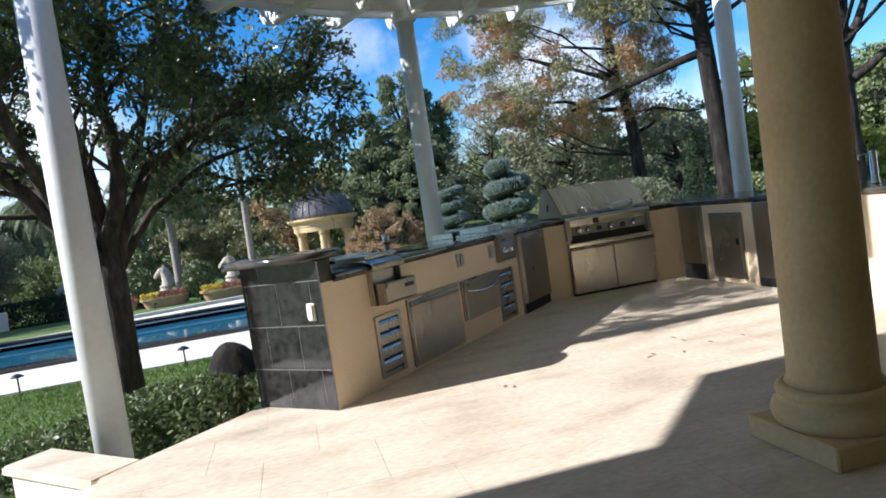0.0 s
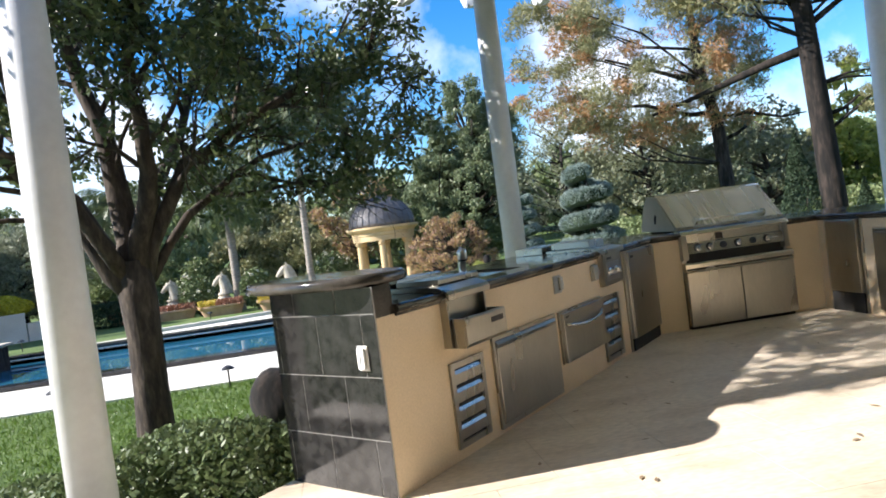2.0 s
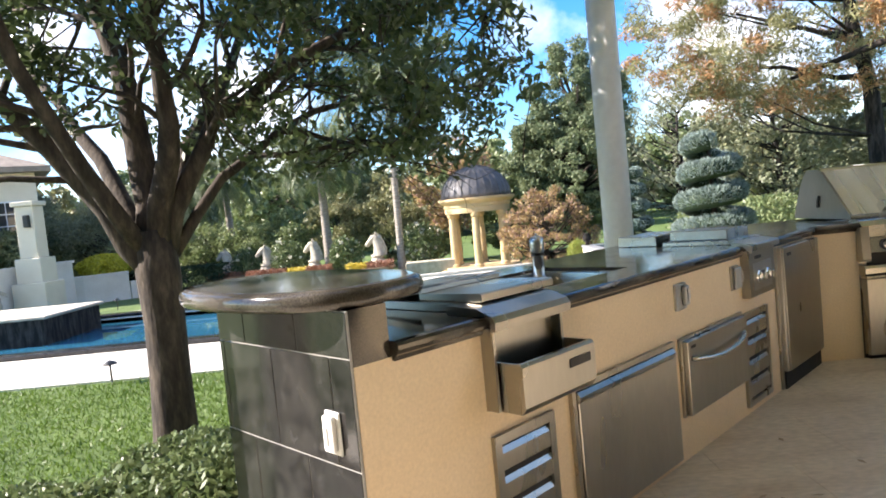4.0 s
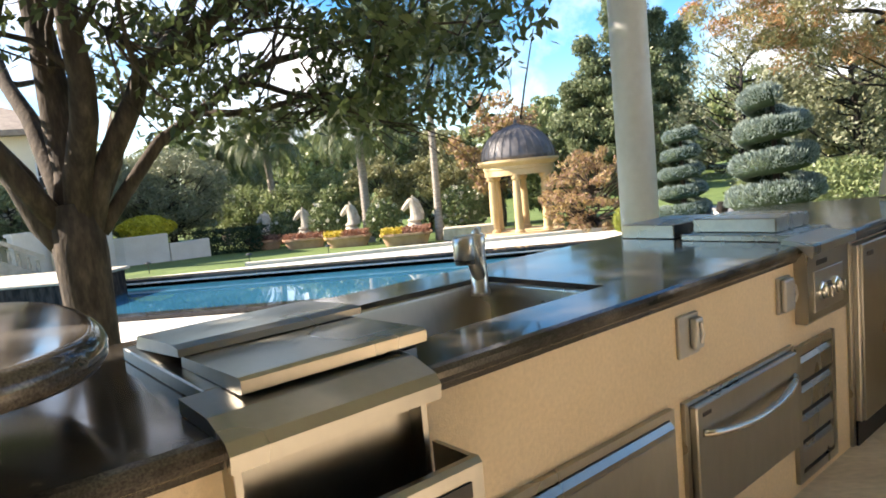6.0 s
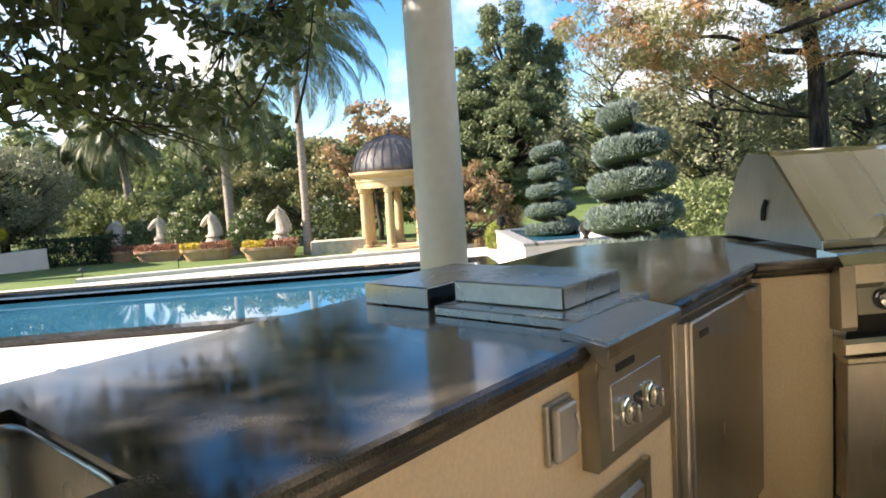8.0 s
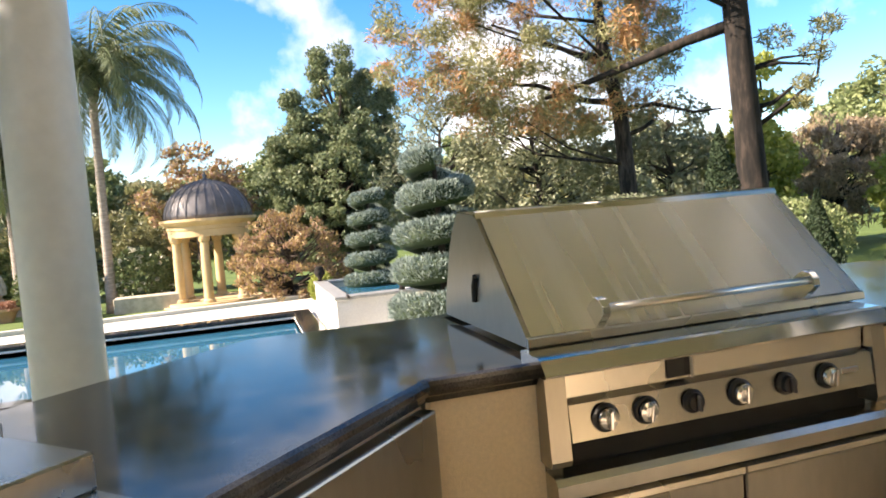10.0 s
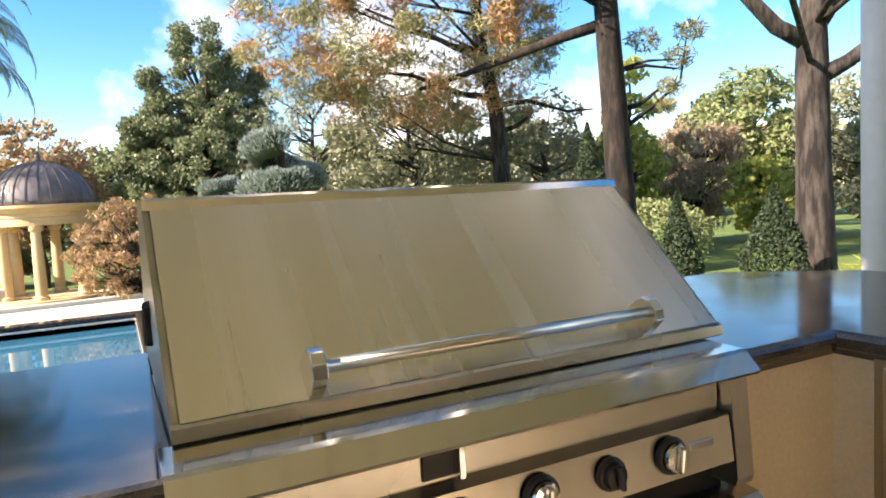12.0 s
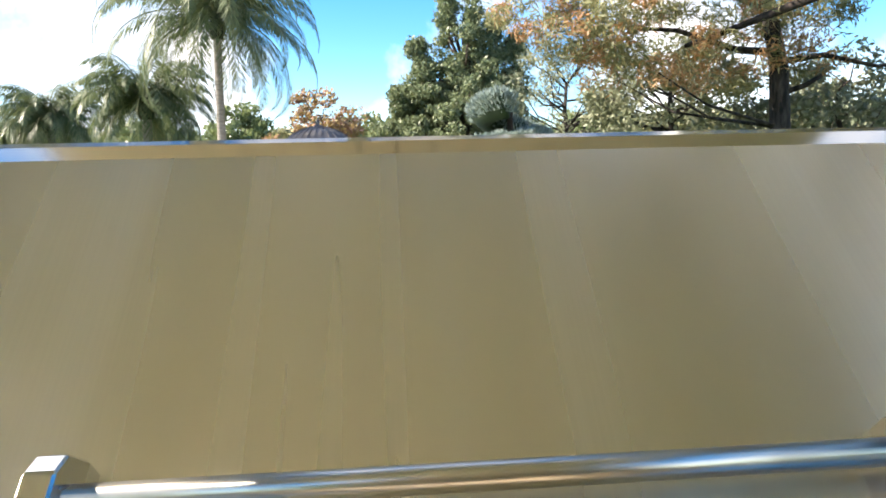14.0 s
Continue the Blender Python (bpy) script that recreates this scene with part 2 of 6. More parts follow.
def solid(name, bm, material, label, category, kind="", group="", m=None, smooth=False):
    ob = part(name, bm, material, None, "", smooth)
    if m is not None:
        ob.matrix_basis = m
    return tagged(ob, label, category, group, kind)


def box(bm, x0, x1, y0, y1, z0, z1, bev=0.0, seg=1):
    vs = [bm.verts.new((x, y, z)) for x in (x0, x1) for y in (y0, y1) for z in (z0, z1)]
    fs = [bm.faces.new([vs[i] for i in q]) for q in ((0, 1, 3, 2), (4, 6, 7, 5), (0, 4, 5, 1), (2, 3, 7, 6), (0, 2, 6, 4), (1, 5, 7, 3))]
    if bev:
        es = {e for f in fs for e in f.edges}
        bmesh.ops.bevel(bm, geom=list(es), offset=bev, segments=seg, affect="EDGES", profile=0.5)
    return bm


def prism(bm, pts, z0, z1, bev=0.0):
    lo = [bm.verts.new((x, y, z0)) for x, y in pts]
    hi = [bm.verts.new((x, y, z1)) for x, y in pts]
    n = len(pts)
    bm.faces.new(lo[::-1])
    top = bm.faces.new(hi)
    for i in range(n):
        bm.faces.new((lo[i], lo[(i + 1) % n], hi[(i + 1) % n], hi[i]))
    if bev:
        bmesh.ops.bevel(bm, geom=list(top.edges), offset=bev, segments=2, affect="EDGES")
    return bm


def extrude_x(bm, prof, x0, x1):
    """A profile of (y, z) points carried from x0 to x1."""
    a = [bm.verts.new((x0, y, z)) for y, z in prof]
    b = [bm.verts.new((x1, y, z)) for y, z in prof]
    n = len(prof)
    bm.faces.new(a)
    bm.faces.new(b[::-1])
    for i in range(n):
        bm.faces.new((a[i], b[i], b[(i + 1) % n], a[(i + 1) % n]))
    return bm


def lathe(bm, prof, n=24, cx=0.0, cy=0.0):
    rings = []
    for r, z in prof:
        rings.append([bm.verts.new((cx + r * math.cos(2 * math.pi * i / n), cy + r * math.sin(2 * math.pi * i / n), z)) for i in range(n)])
    for a, b in zip(rings, rings[1:]):
        for i in range(n):
            bm.faces.new((a[i], a[(i + 1) % n], b[(i + 1) % n], b[i]))
    bm.faces.new(rings[0][::-1])
    bm.faces.new(rings[-1])
    return bm


def tube(bm, pts, radii, n=8, caps=True):
    pts = [Vector(p) for p in pts]
    if not hasattr(radii, "__len__"):
        radii = [radii] * len(pts)
    rings, u = [], None
    for i, p in enumerate(pts):
        d = (pts[min(i + 1, len(pts) - 1)] - pts[max(i - 1, 0)]).normalized()
        if u is None:
            u = d.orthogonal().normalized()
        u = (u - d * u.dot(d)).normalized()
        w = d.cross(u)
        rings.append([bm.verts.new(p + radii[i] * (math.cos(2 * math.pi * k / n) * u + math.sin(2 * math.pi * k / n) * w)) for k in range(n)])
    for a, b in zip(rings, rings[1:]):
        for k in range(n):
            bm.faces.new((a[k], a[(k + 1) % n], b[(k + 1) % n], b[k]))
    if caps:
        bm.faces.new(rings[0][::-1])
        bm.faces.new(rings[-1])
    return bm


def sweep(bm, path, prof):
    """A closed profile of (outward, z) carried along a plan path with mitred corners; outward is to the right of the way."""
    P = [Vector(p) for p in path]
    secs = []
    for i, p in enumerate(P):
        d0 = (P[i] - P[i - 1]).normalized() if i else (P[1] - P[0]).normalized()
        d1 = (P[i + 1] - P[i]).normalized() if i < len(P) - 1 else d0
        n0, n1 = Vector((d0.y, -d0.x)), Vector((d1.y, -d1.x))
        nn = (n0 + n1).normalized()
        nn /= max(0.3, nn.dot(n0))
        secs.append([bm.verts.new((p.x + o * nn.x, p.y + o * nn.y, z)) for o, z in prof])
    k = len(prof)
    for a, b in zip(secs, secs[1:]):
        for i in range(k):
            bm.faces.new((a[i], a[(i + 1) % k], b[(i + 1) % k], b[i]))
    bm.faces.new(secs[0])
    bm.faces.new(secs[-1][::-1])
    return bm


RNG = np.random.default_rng(7)


def quads(name, C, U, V, material, parent=None, label=""):
    """One mesh of separate leaf-shaped quads: centres C, half axes U (long) and V (wide)."""
    n = len(C)
    co = np.empty((n, 4, 3), np.float32)
    co[:, 0], co[:, 1], co[:, 2], co[:, 3] = C - U, C + V - 0.15 * U, C + U, C - V - 0.15 * U
    me = bpy.data.meshes.new(name)
    me.vertices.add(4 * n)
    me.vertices.foreach_set("co", co.ravel())
    me.loops.add(4 * n)
    me.loops.foreach_set("vertex_index", np.arange(4 * n, dtype=np.int32))
    me.polygons.add(n)
    me.polygons.foreach_set("loop_start", np.arange(0, 4 * n, 4, dtype=np.int32))
    me.polygons.foreach_set("loop_total", np.full(n, 4, np.int32))
    me.update(calc_edges=True)
    me.materials.append(material)
    ob = new(name, me)
    if parent is not None:
        ob.parent = parent
    if label:
        tagged(ob, label)
    return ob


def unit(a):
    return a / (np.linalg.norm(a, axis=1, keepdims=True) + 1e-9)


def leaves_at(name, C, long, wide, material, parent=None, up=0.0, out=None, label=""):
    """Leaves round the centres C; up tilts them upward (or down), out gives the main way."""
    n = len(C)
    d = RNG.normal(size=(n, 3))
    if out is not None:
        d = 0.6 * d + out * 1.6
    d[:, 2] += up
    d = unit(d)
    v = unit(np.cross(d, RNG.normal(size=(n, 3))))
    k = RNG.uniform(0.65, 1.25, (n, 1))
    return quads(name, C, d * k * long / 2, v * k * wide / 2, material, parent, label)


def blob_points(centres, radii, per, shell=0.35, squash=0.75):
    out = []
    for c, r in zip(centres, radii):
        p = unit(RNG.normal(size=(per, 3))) * (r * RNG.uniform(shell, 1.0, (per, 1)) ** 0.6)
        p[:, 2] *= squash
        out.append(np.asarray(c) + p)
    return np.concatenate(out)


def grow(bm, start, way, length, radius, depth, tips, spread=0.75, lift=0.12, sides=7, kids=3, tip_r=0.35):
    """A limb that bends and forks; collects the points where twigs carry leaves."""
    pts, rad = [Vector(start)], [radius]
    d = Vector(way).normalized()
    steps = 5
    for i in range(steps):
        d = (d + Vector(RNG.normal(size=3)) * 0.16 + Vector((0, 0, lift))).normalized()
        pts.append(pts[-1] + d * (length / steps))
        rad.append(radius * (1 - (1 - tip_r) * (i + 1) / steps))
        if depth <= 1:
            tips.append(tuple(pts[-1]))
    tube(bm, pts, rad, sides if radius > 0.03 else 5)
    if depth > 0:
        for k in range(kids):
            f = 0.45 + 0.55 * (k + 1) / kids
            i = min(steps, max(1, round(f * steps)))
            side = Vector(RNG.normal(size=3))
            side = (side - d * side.dot(d)).normalized()
            nd = (d + side * spread * RNG.uniform(0.7, 1.3)).normalized()
            grow(bm, pts[i], nd, length * RNG.uniform(0.55, 0.78), rad[i] * 0.72, depth - 1, tips, spread, lift * 0.7, max(5, sides - 1), kids, tip_r)


# ---- ground, pool, patio ----
GZ = -0.75
POOL = (-13.0, 3.3, 14.75, 19.75)


def ground_z(x, y):
    z = GZ
    if y > 22:
        z -= 0.55 * min(1.0, (y - 22) / 13)
    r = math.hypot(x, y - 10)
    if r > 48:
        z += min(9.0, (r - 48) * 0.085) * (0.6 + 0.4 * math.sin(x * 0.045 + 1.0))
    return z


def build_ground():
    xs = sorted({*range(-100, 101, 10), *range(-24, 25, 2), POOL[0], POOL[1]})
    ys = sorted({*range(-40, 141, 10), *range(8, 46, 2), POOL[2], POOL[3], -3.0})
    bm = bmesh.new()
    vs = {(x, y): bm.verts.new((x, y, ground_z(x, y))) for x in xs for y in ys}
    for x0, x1 in zip(xs, xs[1:]):
        for y0, y1 in zip(ys, ys[1:]):
            if POOL[0] <= x0 and x1 <= POOL[1] and POOL[2] <= y0 and y1 <= POOL[3]:
                continue
            bm.faces.new((vs[x0, y0], vs[x1, y0], vs[x1, y1], vs[x0, y1]))
    solid("ground", bm, LAWN, "mown green lawn sloping away to scrubby ground", "ground", "structure", smooth=True)


build_ground()


def build_pool():
    x0, x1, y0, y1 = POOL
    bm = bmesh.new()
    box(bm, x0 - 0.2, x0, y0 - 0.2, y1 + 0.2, -2.2, GZ - 0.01)
    box(bm, x1, x1 + 0.2, y0 - 0.2, y1 + 0.2, -2.2, GZ - 0.01)
    box(bm, x0, x1, y0 - 0.2, y0, -2.2, GZ - 0.01)
    box(bm, x0, x1, y1, y1 + 0.2, -2.2, GZ - 0.01)
    box(bm, x0 - 0.2, x1 + 0.2, y0 - 0.2, y1 + 0.2, -2.4, -2.2)
    solid("pool_basin", bm, TILE, "dark tiled basin of the swimming pool", "pool", "structure")
    bm = bmesh.new()
    box(bm, x0, x1, y0, y1, -0.95, -0.86)
    solid("water", bm, WATER, "still teal swimming pool water", "water", "structure")
    bm = bmesh.new()
    prof = [(0, GZ + 0.03), (0.34, GZ + 0.03), (0.36, GZ + 0.05), (0.36, GZ + 0.1), (0.34, GZ + 0.12), (0.02, GZ + 0.12), (0, GZ + 0.1)]
    sweep(bm, [(x0 - 0.1, y1), (x1, y1), (x1, y0), (x0 - 0.1, y0)], [(-o, z) for o, z in prof])
    solid("pool_coping", bm, TILE, "dark raised stone coping along the pool edge", "coping", "structure")
    bm = bmesh.new()
    for z0, pts in ((0.0, [(-22, 12.1), (5.2, 11.9), (5.2, y0), (-22, y0)]),
                    (0.0, [(x1, y0), (5.2, y0), (5.2, y1), (x1, y1)]),
                    (0.0, [(-22, y1), (5.2, y1), (5.2, 22.9), (0.0, 22.5), (-9.0, 20.9), (-22, 20.6)])):
        prism(bm, pts, GZ - 0.1, GZ + 0.03)
    solid("pavement", bm, DECK, "pale sunlit concrete deck round the pool", "pavement", "structure")
    bm = bmesh.new()
    for a, b in (((-6.5, 21.65), (-2.0, 22.45)), ((-2.0, 22.45), (5.0, 23.2))):
        d = (Vector(b) - Vector(a)).normalized()
        n = Vector((-d.y, d.x)) * 0.09
        prism(bm, [(a[0] - n.x, a[1] - n.y), (b[0] - n.x, b[1] - n.y), (b[0] + n.x, b[1] + n.y), (a[0] + n.x, a[1] + n.y)], GZ - 0.3, GZ + 0.12)
    solid("kerb", bm, DECK, "low pale kerb between deck and lawn", "kerb", "structure")
    # raised spa wall at the far end of the pool
    bm = bmesh.new()
    box(bm, -14.0, -8.6, 16.9, 19.2, -1.4, -0.27, 0.02)
    solid("spa_wall", bm, BARK_GREY, "low dark stone wall of the raised spa", "wall", "structure")
    bm = bmesh.new()
    box(bm, -14.0, -8.5, 16.8, 19.3, -0.27, -0.2, 0.02)
    solid("spa_coping", bm, STATUE, "weathered stone coping on the spa wall", "coping", "structure")


build_pool()

# ---- patio ----
C45 = math.sqrt(0.5)
PATIO = [(-1.03, 4.22), (-0.37, 4.88), (2.5, 7.75), (5.35, 7.75), (5.35, 3.4), (7.5, 3.4), (7.5, -4.0), (-6.0, -4.0), (-6.0, 2.0), (-1.75, 3.5)]
bm = bmesh.new()
prism(bm, PATIO, GZ - 0.5, -0.022)
solid("patio_base", bm, WHITEWALL, "raised patio base with white plastered edge", "patio base", "structure")


def inside(poly, x, y):
    c = False
    for i in range(len(poly)):
        (xa, ya), (xb, yb) = poly[i - 1], poly[i]
        if (ya > y) != (yb > y) and x < (xb - xa) * (y - ya) / (yb - ya) + xa:
            c = not c
    return c


def clip_half(pts, a, b):
    """The side of the polygon that lies to the left of the way from a to b."""
    out = []
    for i in range(len(pts)):
        p, q = pts[i - 1], pts[i]
        sp = (b[0] - a[0]) * (p[1] - a[1]) - (b[1] - a[1]) * (p[0] - a[0])
        sq = (b[0] - a[0]) * (q[1] - a[1]) - (b[1] - a[1]) * (q[0] - a[0])
        if sp * sq < 0:
            f = sp / (sp - sq)
            out.append((p[0] + f * (q[0] - p[0]), p[1] + f * (q[1] - p[1])))
        if sq >= 0:
            out.append(q)
    return out


# ---- house side: loggia that shades the camera ----
bm = bmesh.new()
prism(bm, [(-14, -4.3), (9, -4.3), (9, 3.48), (-2.6, 3.48), (-3.4, 2.68), (-14, 2.68)], 3.3, 3.55)
solid("ceiling", bm, HOUSE, "cream plastered loggia ceiling and eave", "ceiling", "structure")
bm = bmesh.new()
box(bm, -14, 9, -4.3, -4.0, -0.9, 3.3)
solid("wall_south", bm, HOUSE, "cream stucco house wall", "wall", "structure")
bm = bmesh.new()
box(bm, 8.7, 9.0, -4.0, 3.4, -0.9, 3.3)
solid("wall_east", bm, HOUSE, "cream stucco end wall of the loggia", "wall", "structure")


def stone_column(x, y, top):
    t = thing("column", pose(x, y, 0), "tan cast stone column with a moulded base", "column")
    bm = bmesh.new()
    box(bm, -0.25, 0.25, -0.25, 0.25, 0, 0.1, 0.008)
    part("plinth", bm, TAN_STONE, t)
    bm = bmesh.new()
    lathe(bm, [(0.238, 0.1), (0.249, 0.12), (0.253, 0.15), (0.245, 0.18), (0.224, 0.195), (0.214, 0.21), (0.217, 0.225), (0.228, 0.235), (0.224, 0.255), (0.203, 0.265)], 40)
    part("base", bm, TAN_STONE, t, smooth=True)
    bm = bmesh.new()
    lathe(bm, [(0.19, 0.265), (0.174, 0.3), (0.172, 0.6), (0.167, 1.6), (0.155, top - 0.3)], 40)
    part("shaft", bm, TAN_STONE, t, smooth=True)
    bm = bmesh.new()
    lathe(bm, [(0.175, top - 0.3), (0.2, top - 0.27), (0.2, top - 0.23), (0.18, top - 0.22), (0.24, top - 0.1), (0.24, top)], 40)
    part("capital", bm, TAN_STONE, t, smooth=True)


stone_column(2.138, 2.3, 3.3)


# low cheek wall beside the patio edge
bm = bmesh.new()
prism(bm, [(-1.06, 4.2), (-1.75, 4.89), (-1.93, 4.71), (-1.24, 4.02)], GZ - 0.3, -0.055)
solid("cheek_wall", bm, WHITEWALL, "white plastered cheek wall beside the patio", "wall", "structure")
bm = bmesh.new()
prism(bm, [(-1.035, 4.225), (-1.75, 4.94), (-1.98, 4.71), (-1.265, 3.995)], -0.055, 0.0, 0.012)
solid("wall_cap", bm, TRAV, "pale travertine cap on the cheek wall", "wall cap", "structure")


# ---- pergola ----
RING_C, RING_R, RING_Z = (2.75, 3.6), 4.62, 3.68


def white_post(x, y, z0):
    t = thing("post", pose(x, y, 0), "round white painted pergola post", "post", "pergola posts")
    bm = bmesh.new()
    lathe(bm, [(0.118, z0 + 0.03), (0.118, 1.5), (0.112, RING_Z - 0.12)], 36)
    part("shaft", bm, WHITE_PAINT, t, smooth=True)
    bm = bmesh.new()
    lathe(bm, [(0.16, z0 - 0.05), (0.16, z0 + 0.02), (0.13, z0 + 0.04)], 36)
    part("base", bm, WHITE_PAINT, t)
    bm = bmesh.new()
    lathe(bm, [(0.114, RING_Z - 0.12), (0.15, RING_Z - 0.1), (0.15, RING_Z)], 36)
    part("cap", bm, WHITE_PAINT, t)


for px, py in ((-1.38, 4.94), (1.82, 8.05), (6.09, 7.73)):
    white_post(px, py, ground_z(px, py))


def pergola():
    t = thing("pergola", pose(0, 0, 0), "white curved pergola beam with scalloped rafter tails", "pergola")
    a0, a1 = radians(134), radians(20)
    pts = [(RING_C[0] + RING_R * math.cos(a0 + (a1 - a0) * i / 60), RING_C[1] + RING_R * math.sin(a0 + (a1 - a0) * i / 60)) for i in range(61)]
    for off in (-0.11, 0.11):
        bm = bmesh.new()
        sweep(bm, pts, [(off - 0.03, RING_Z), (off + 0.03, RING_Z), (off + 0.03, RING_Z + 0.26), (off - 0.03, RING_Z + 0.26)])
        part("beam", bm, WHITE_PAINT, t)
    shared = None
    n = 12
    for i in range(n):
        a = a0 + (a1 - a0) * (i + 0.5) / n
        if shared is None:
            bm = bmesh.new()
            prof = [(-0.62, 0.3), (-0.62, 0.16), (-0.58, 0.06), (-0.5, 0.02), (-0.43, 0.05), (-0.4, 0.0), (0.36, 0.0), (0.4, 0.05), (0.47, 0.02), (0.56, 0.06), (0.62, 0.16), (0.62, 0.3)]
            extrude_x(bm, prof, -0.045, 0.045)
            ob = part("rafter", bm, WHITE_PAINT, t)
            shared = ob.data
        else:
            ob = new("rafter", shared)
            ob.parent = t
        ob.matrix_basis = pose(RING_C[0] + RING_R * math.cos(a), RING_C[1] + RING_R * math.sin(a), RING_Z - 0.06, 0, 0, math.degrees(a) - 90)


pergola()


def ring_y(x):
    return RING_C[1] + math.sqrt(max(0.0, (RING_R - 0.08) ** 2 - (x - RING_C[0]) ** 2))


def pergola_roof():
    """Boarded canopy over the patio: boards run out from the loggia to the ring, under a dark deck."""
    t = thing("canopy", pose(0, 0, 0), "cream boarded pergola canopy over the patio", "canopy", kind="structure")
    z = RING_Z + 0.36
    step = 0.29
    x = RING_C[0] - 13 * step
    edge = []
    while x < RING_C[0] + 15 * step:
        far = min(ring_y(x), ring_y(x + step))
        near = 3.516 if x > 0.9 else 4.3
        if far - near > 0.3:
            bm = bmesh.new()
            box(bm, x + 0.009, x + step - 0.009, near, far, z, z + 0.03, 0.004)
            part("board", bm, CANOPY, t)
            edge.append((x, near, far))
        x += step
    bm = bmesh.new()
    for x, near, far in edge:
        box(bm, x, x + step, near, far, z + 0.032, z + 0.06)
    part("deck", bm, ROOF, t, "dark roofing over the boards")
    for y in (4.4, 6.0, 7.4):
        h = math.sqrt(max(0.0, (RING_R - 0.12) ** 2 - (y - RING_C[1]) ** 2))
        bm = bmesh.new()
        box(bm, RING_C[0] - h if y > 4.95 else 0.95, RING_C[0] + h, y, y + 0.09, z - 0.13, z - 0.002, 0.006)
        part("joist", bm, CANOPY, t)


pergola_roof()
# unseen board, added to keep the sky gap out of the steel's reflections
bm = bmesh.new()
box(bm, 0.9, 9.0, 3.484, 3.512, 3.45, RING_Z + 0.42)
solid("fascia", bm, CANOPY, "unseen cream board added to block sky between loggia and canopy", "fascia", "structure")

# ---- kitchen: run A at 45 degrees, run B with the grill, run C at right angles ----
A = pose(0.15, 4.35, 0, 0, 0, 45)
B = pose(0, 7.0, 0)


def a_xy(s, d):
    v = A @ Vector((s, d, 0))
    return (v.x, v.y)


TOP, SLAB = 0.90, 0.855
base = thing("kitchen_base", pose(0, 0, 0), "tan stucco base of the outdoor kitchen run", "kitchen base", kind="structure")
for s0, s1, d0, d1, zt in ((0.029, 1.02, 0, 0.735, SLAB), (1.02, 1.76, 0, 0.12, SLAB), (1.02, 1.76, 0.715, 0.735, SLAB), (1.02, 1.76, 0.12, 0.715, 0.6)):
    bm = bmesh.new()
    prism(bm, [a_xy(s0, d0), a_xy(s1, d0), a_xy(s1, d1), a_xy(s0, d1)], -0.6, zt)
    part("stucco_block", bm, STUCCO, base)
bm = bmesh.new()
prism(bm, [a_xy(1.76, 0), (2.8, 7.0), (3.1, 7.0), (3.1, 7.72), (2.474, 7.72), a_xy(1.76, 0.735)], -0.6, SLAB)
part("stucco_block", bm, STUCCO, base)
bm = bmesh.new()
prism(bm, [(4.166, 7.0), (4.52, 7.0), (4.52, 3.75), (5.3, 3.75), (5.3, 7.72), (4.196, 7.72), (4.196, 7.035), (4.166, 7.035)], -0.6, SLAB)
solid("kitchen_base", bm, STUCCO, "tan stucco base of the corner kitchen run", "kitchen base", "structure")
bm = bmesh.new()
box(bm, 3.1, 4.19, 7.74, 7.82, -0.6, SLAB)
solid("grill_back_wall", bm, STUCCO, "tan stucco wall behind the grill", "wall", "structure")

# worktop with a sink opening
SK = (1.06, 1.72, 0.17, 0.67)
wt = thing("worktop", pose(0, 0, 0), "polished black granite worktop with an undermounted sink opening", "worktop")
for s0, s1, d0, d1 in ((0.158, SK[0], 0.003, 0.884), (SK[0], SK[1], 0.003, SK[2]), (SK[0], SK[1], SK[3], 0.884)):
    bm = bmesh.new()
    prism(bm, [a_xy(s0, d0), a_xy(s1, d0), a_xy(s1, d1), a_xy(s0, d1)], SLAB, TOP)
    part("slab", bm, GRANITE, wt)
bm = bmesh.new()
prism(bm, [a_xy(SK[1], 0.003), (2.7987, 7.003), (3.1, 7.003), (3.1, 7.86), (2.41, 7.86), a_xy(SK[1], 0.884)], SLAB, TOP)
part("slab", bm, GRANITE, wt)
NOSE = [(0.0, SLAB - 0.008), (0.012, SLAB - 0.012), (0.02, SLAB + 0.002), (0.028, SLAB + 0.008), (0.034, SLAB + 0.02), (0.033, SLAB + 0.032), (0.026, TOP - 0.004), (0.014, TOP), (0.0, TOP)]
bm = bmesh.new()
sweep(bm, [a_xy(0.158, 0.0025), (2.7989, 7.0025), (3.1, 7.0025)], NOSE)
part("edge", bm, GRANITE, wt, smooth=False)
bm = bmesh.new()
prism(bm, [(4.19, 7.003), (4.523, 7.003), (4.523, 3.6), (5.5, 3.6), (5.5, 7.5), (5.15, 7.86), (4.19, 7.86)], SLAB, TOP)
wt = solid("worktop", bm, GRANITE, "polished black granite corner worktop", "worktop")
bm = bmesh.new()
sweep(bm, [(4.19, 7.0025), (4.5225, 7.0025), (4.5225, 3.6)], NOSE)
part("edge", bm, GRANITE, wt)
bm = bmesh.new()
box(bm, 3.1, 4.19, 7.8, 7.86, SLAB, TOP)
solid("worktop", bm, GRANITE, "narrow black granite strip behind the grill", "worktop")

# bar end: granite riser block and raised oval bar top
bm = bmesh.new()
prism(bm, [a_xy(0.029, 0.001), a_xy(0.155, 0.001), a_xy(0.155, 0.735), a_xy(0.029, 0.735)], SLAB - 0.01, 1.005)
solid("bar_riser", bm, GRANITE, "black granite riser under the raised bar top", "riser", "structure")


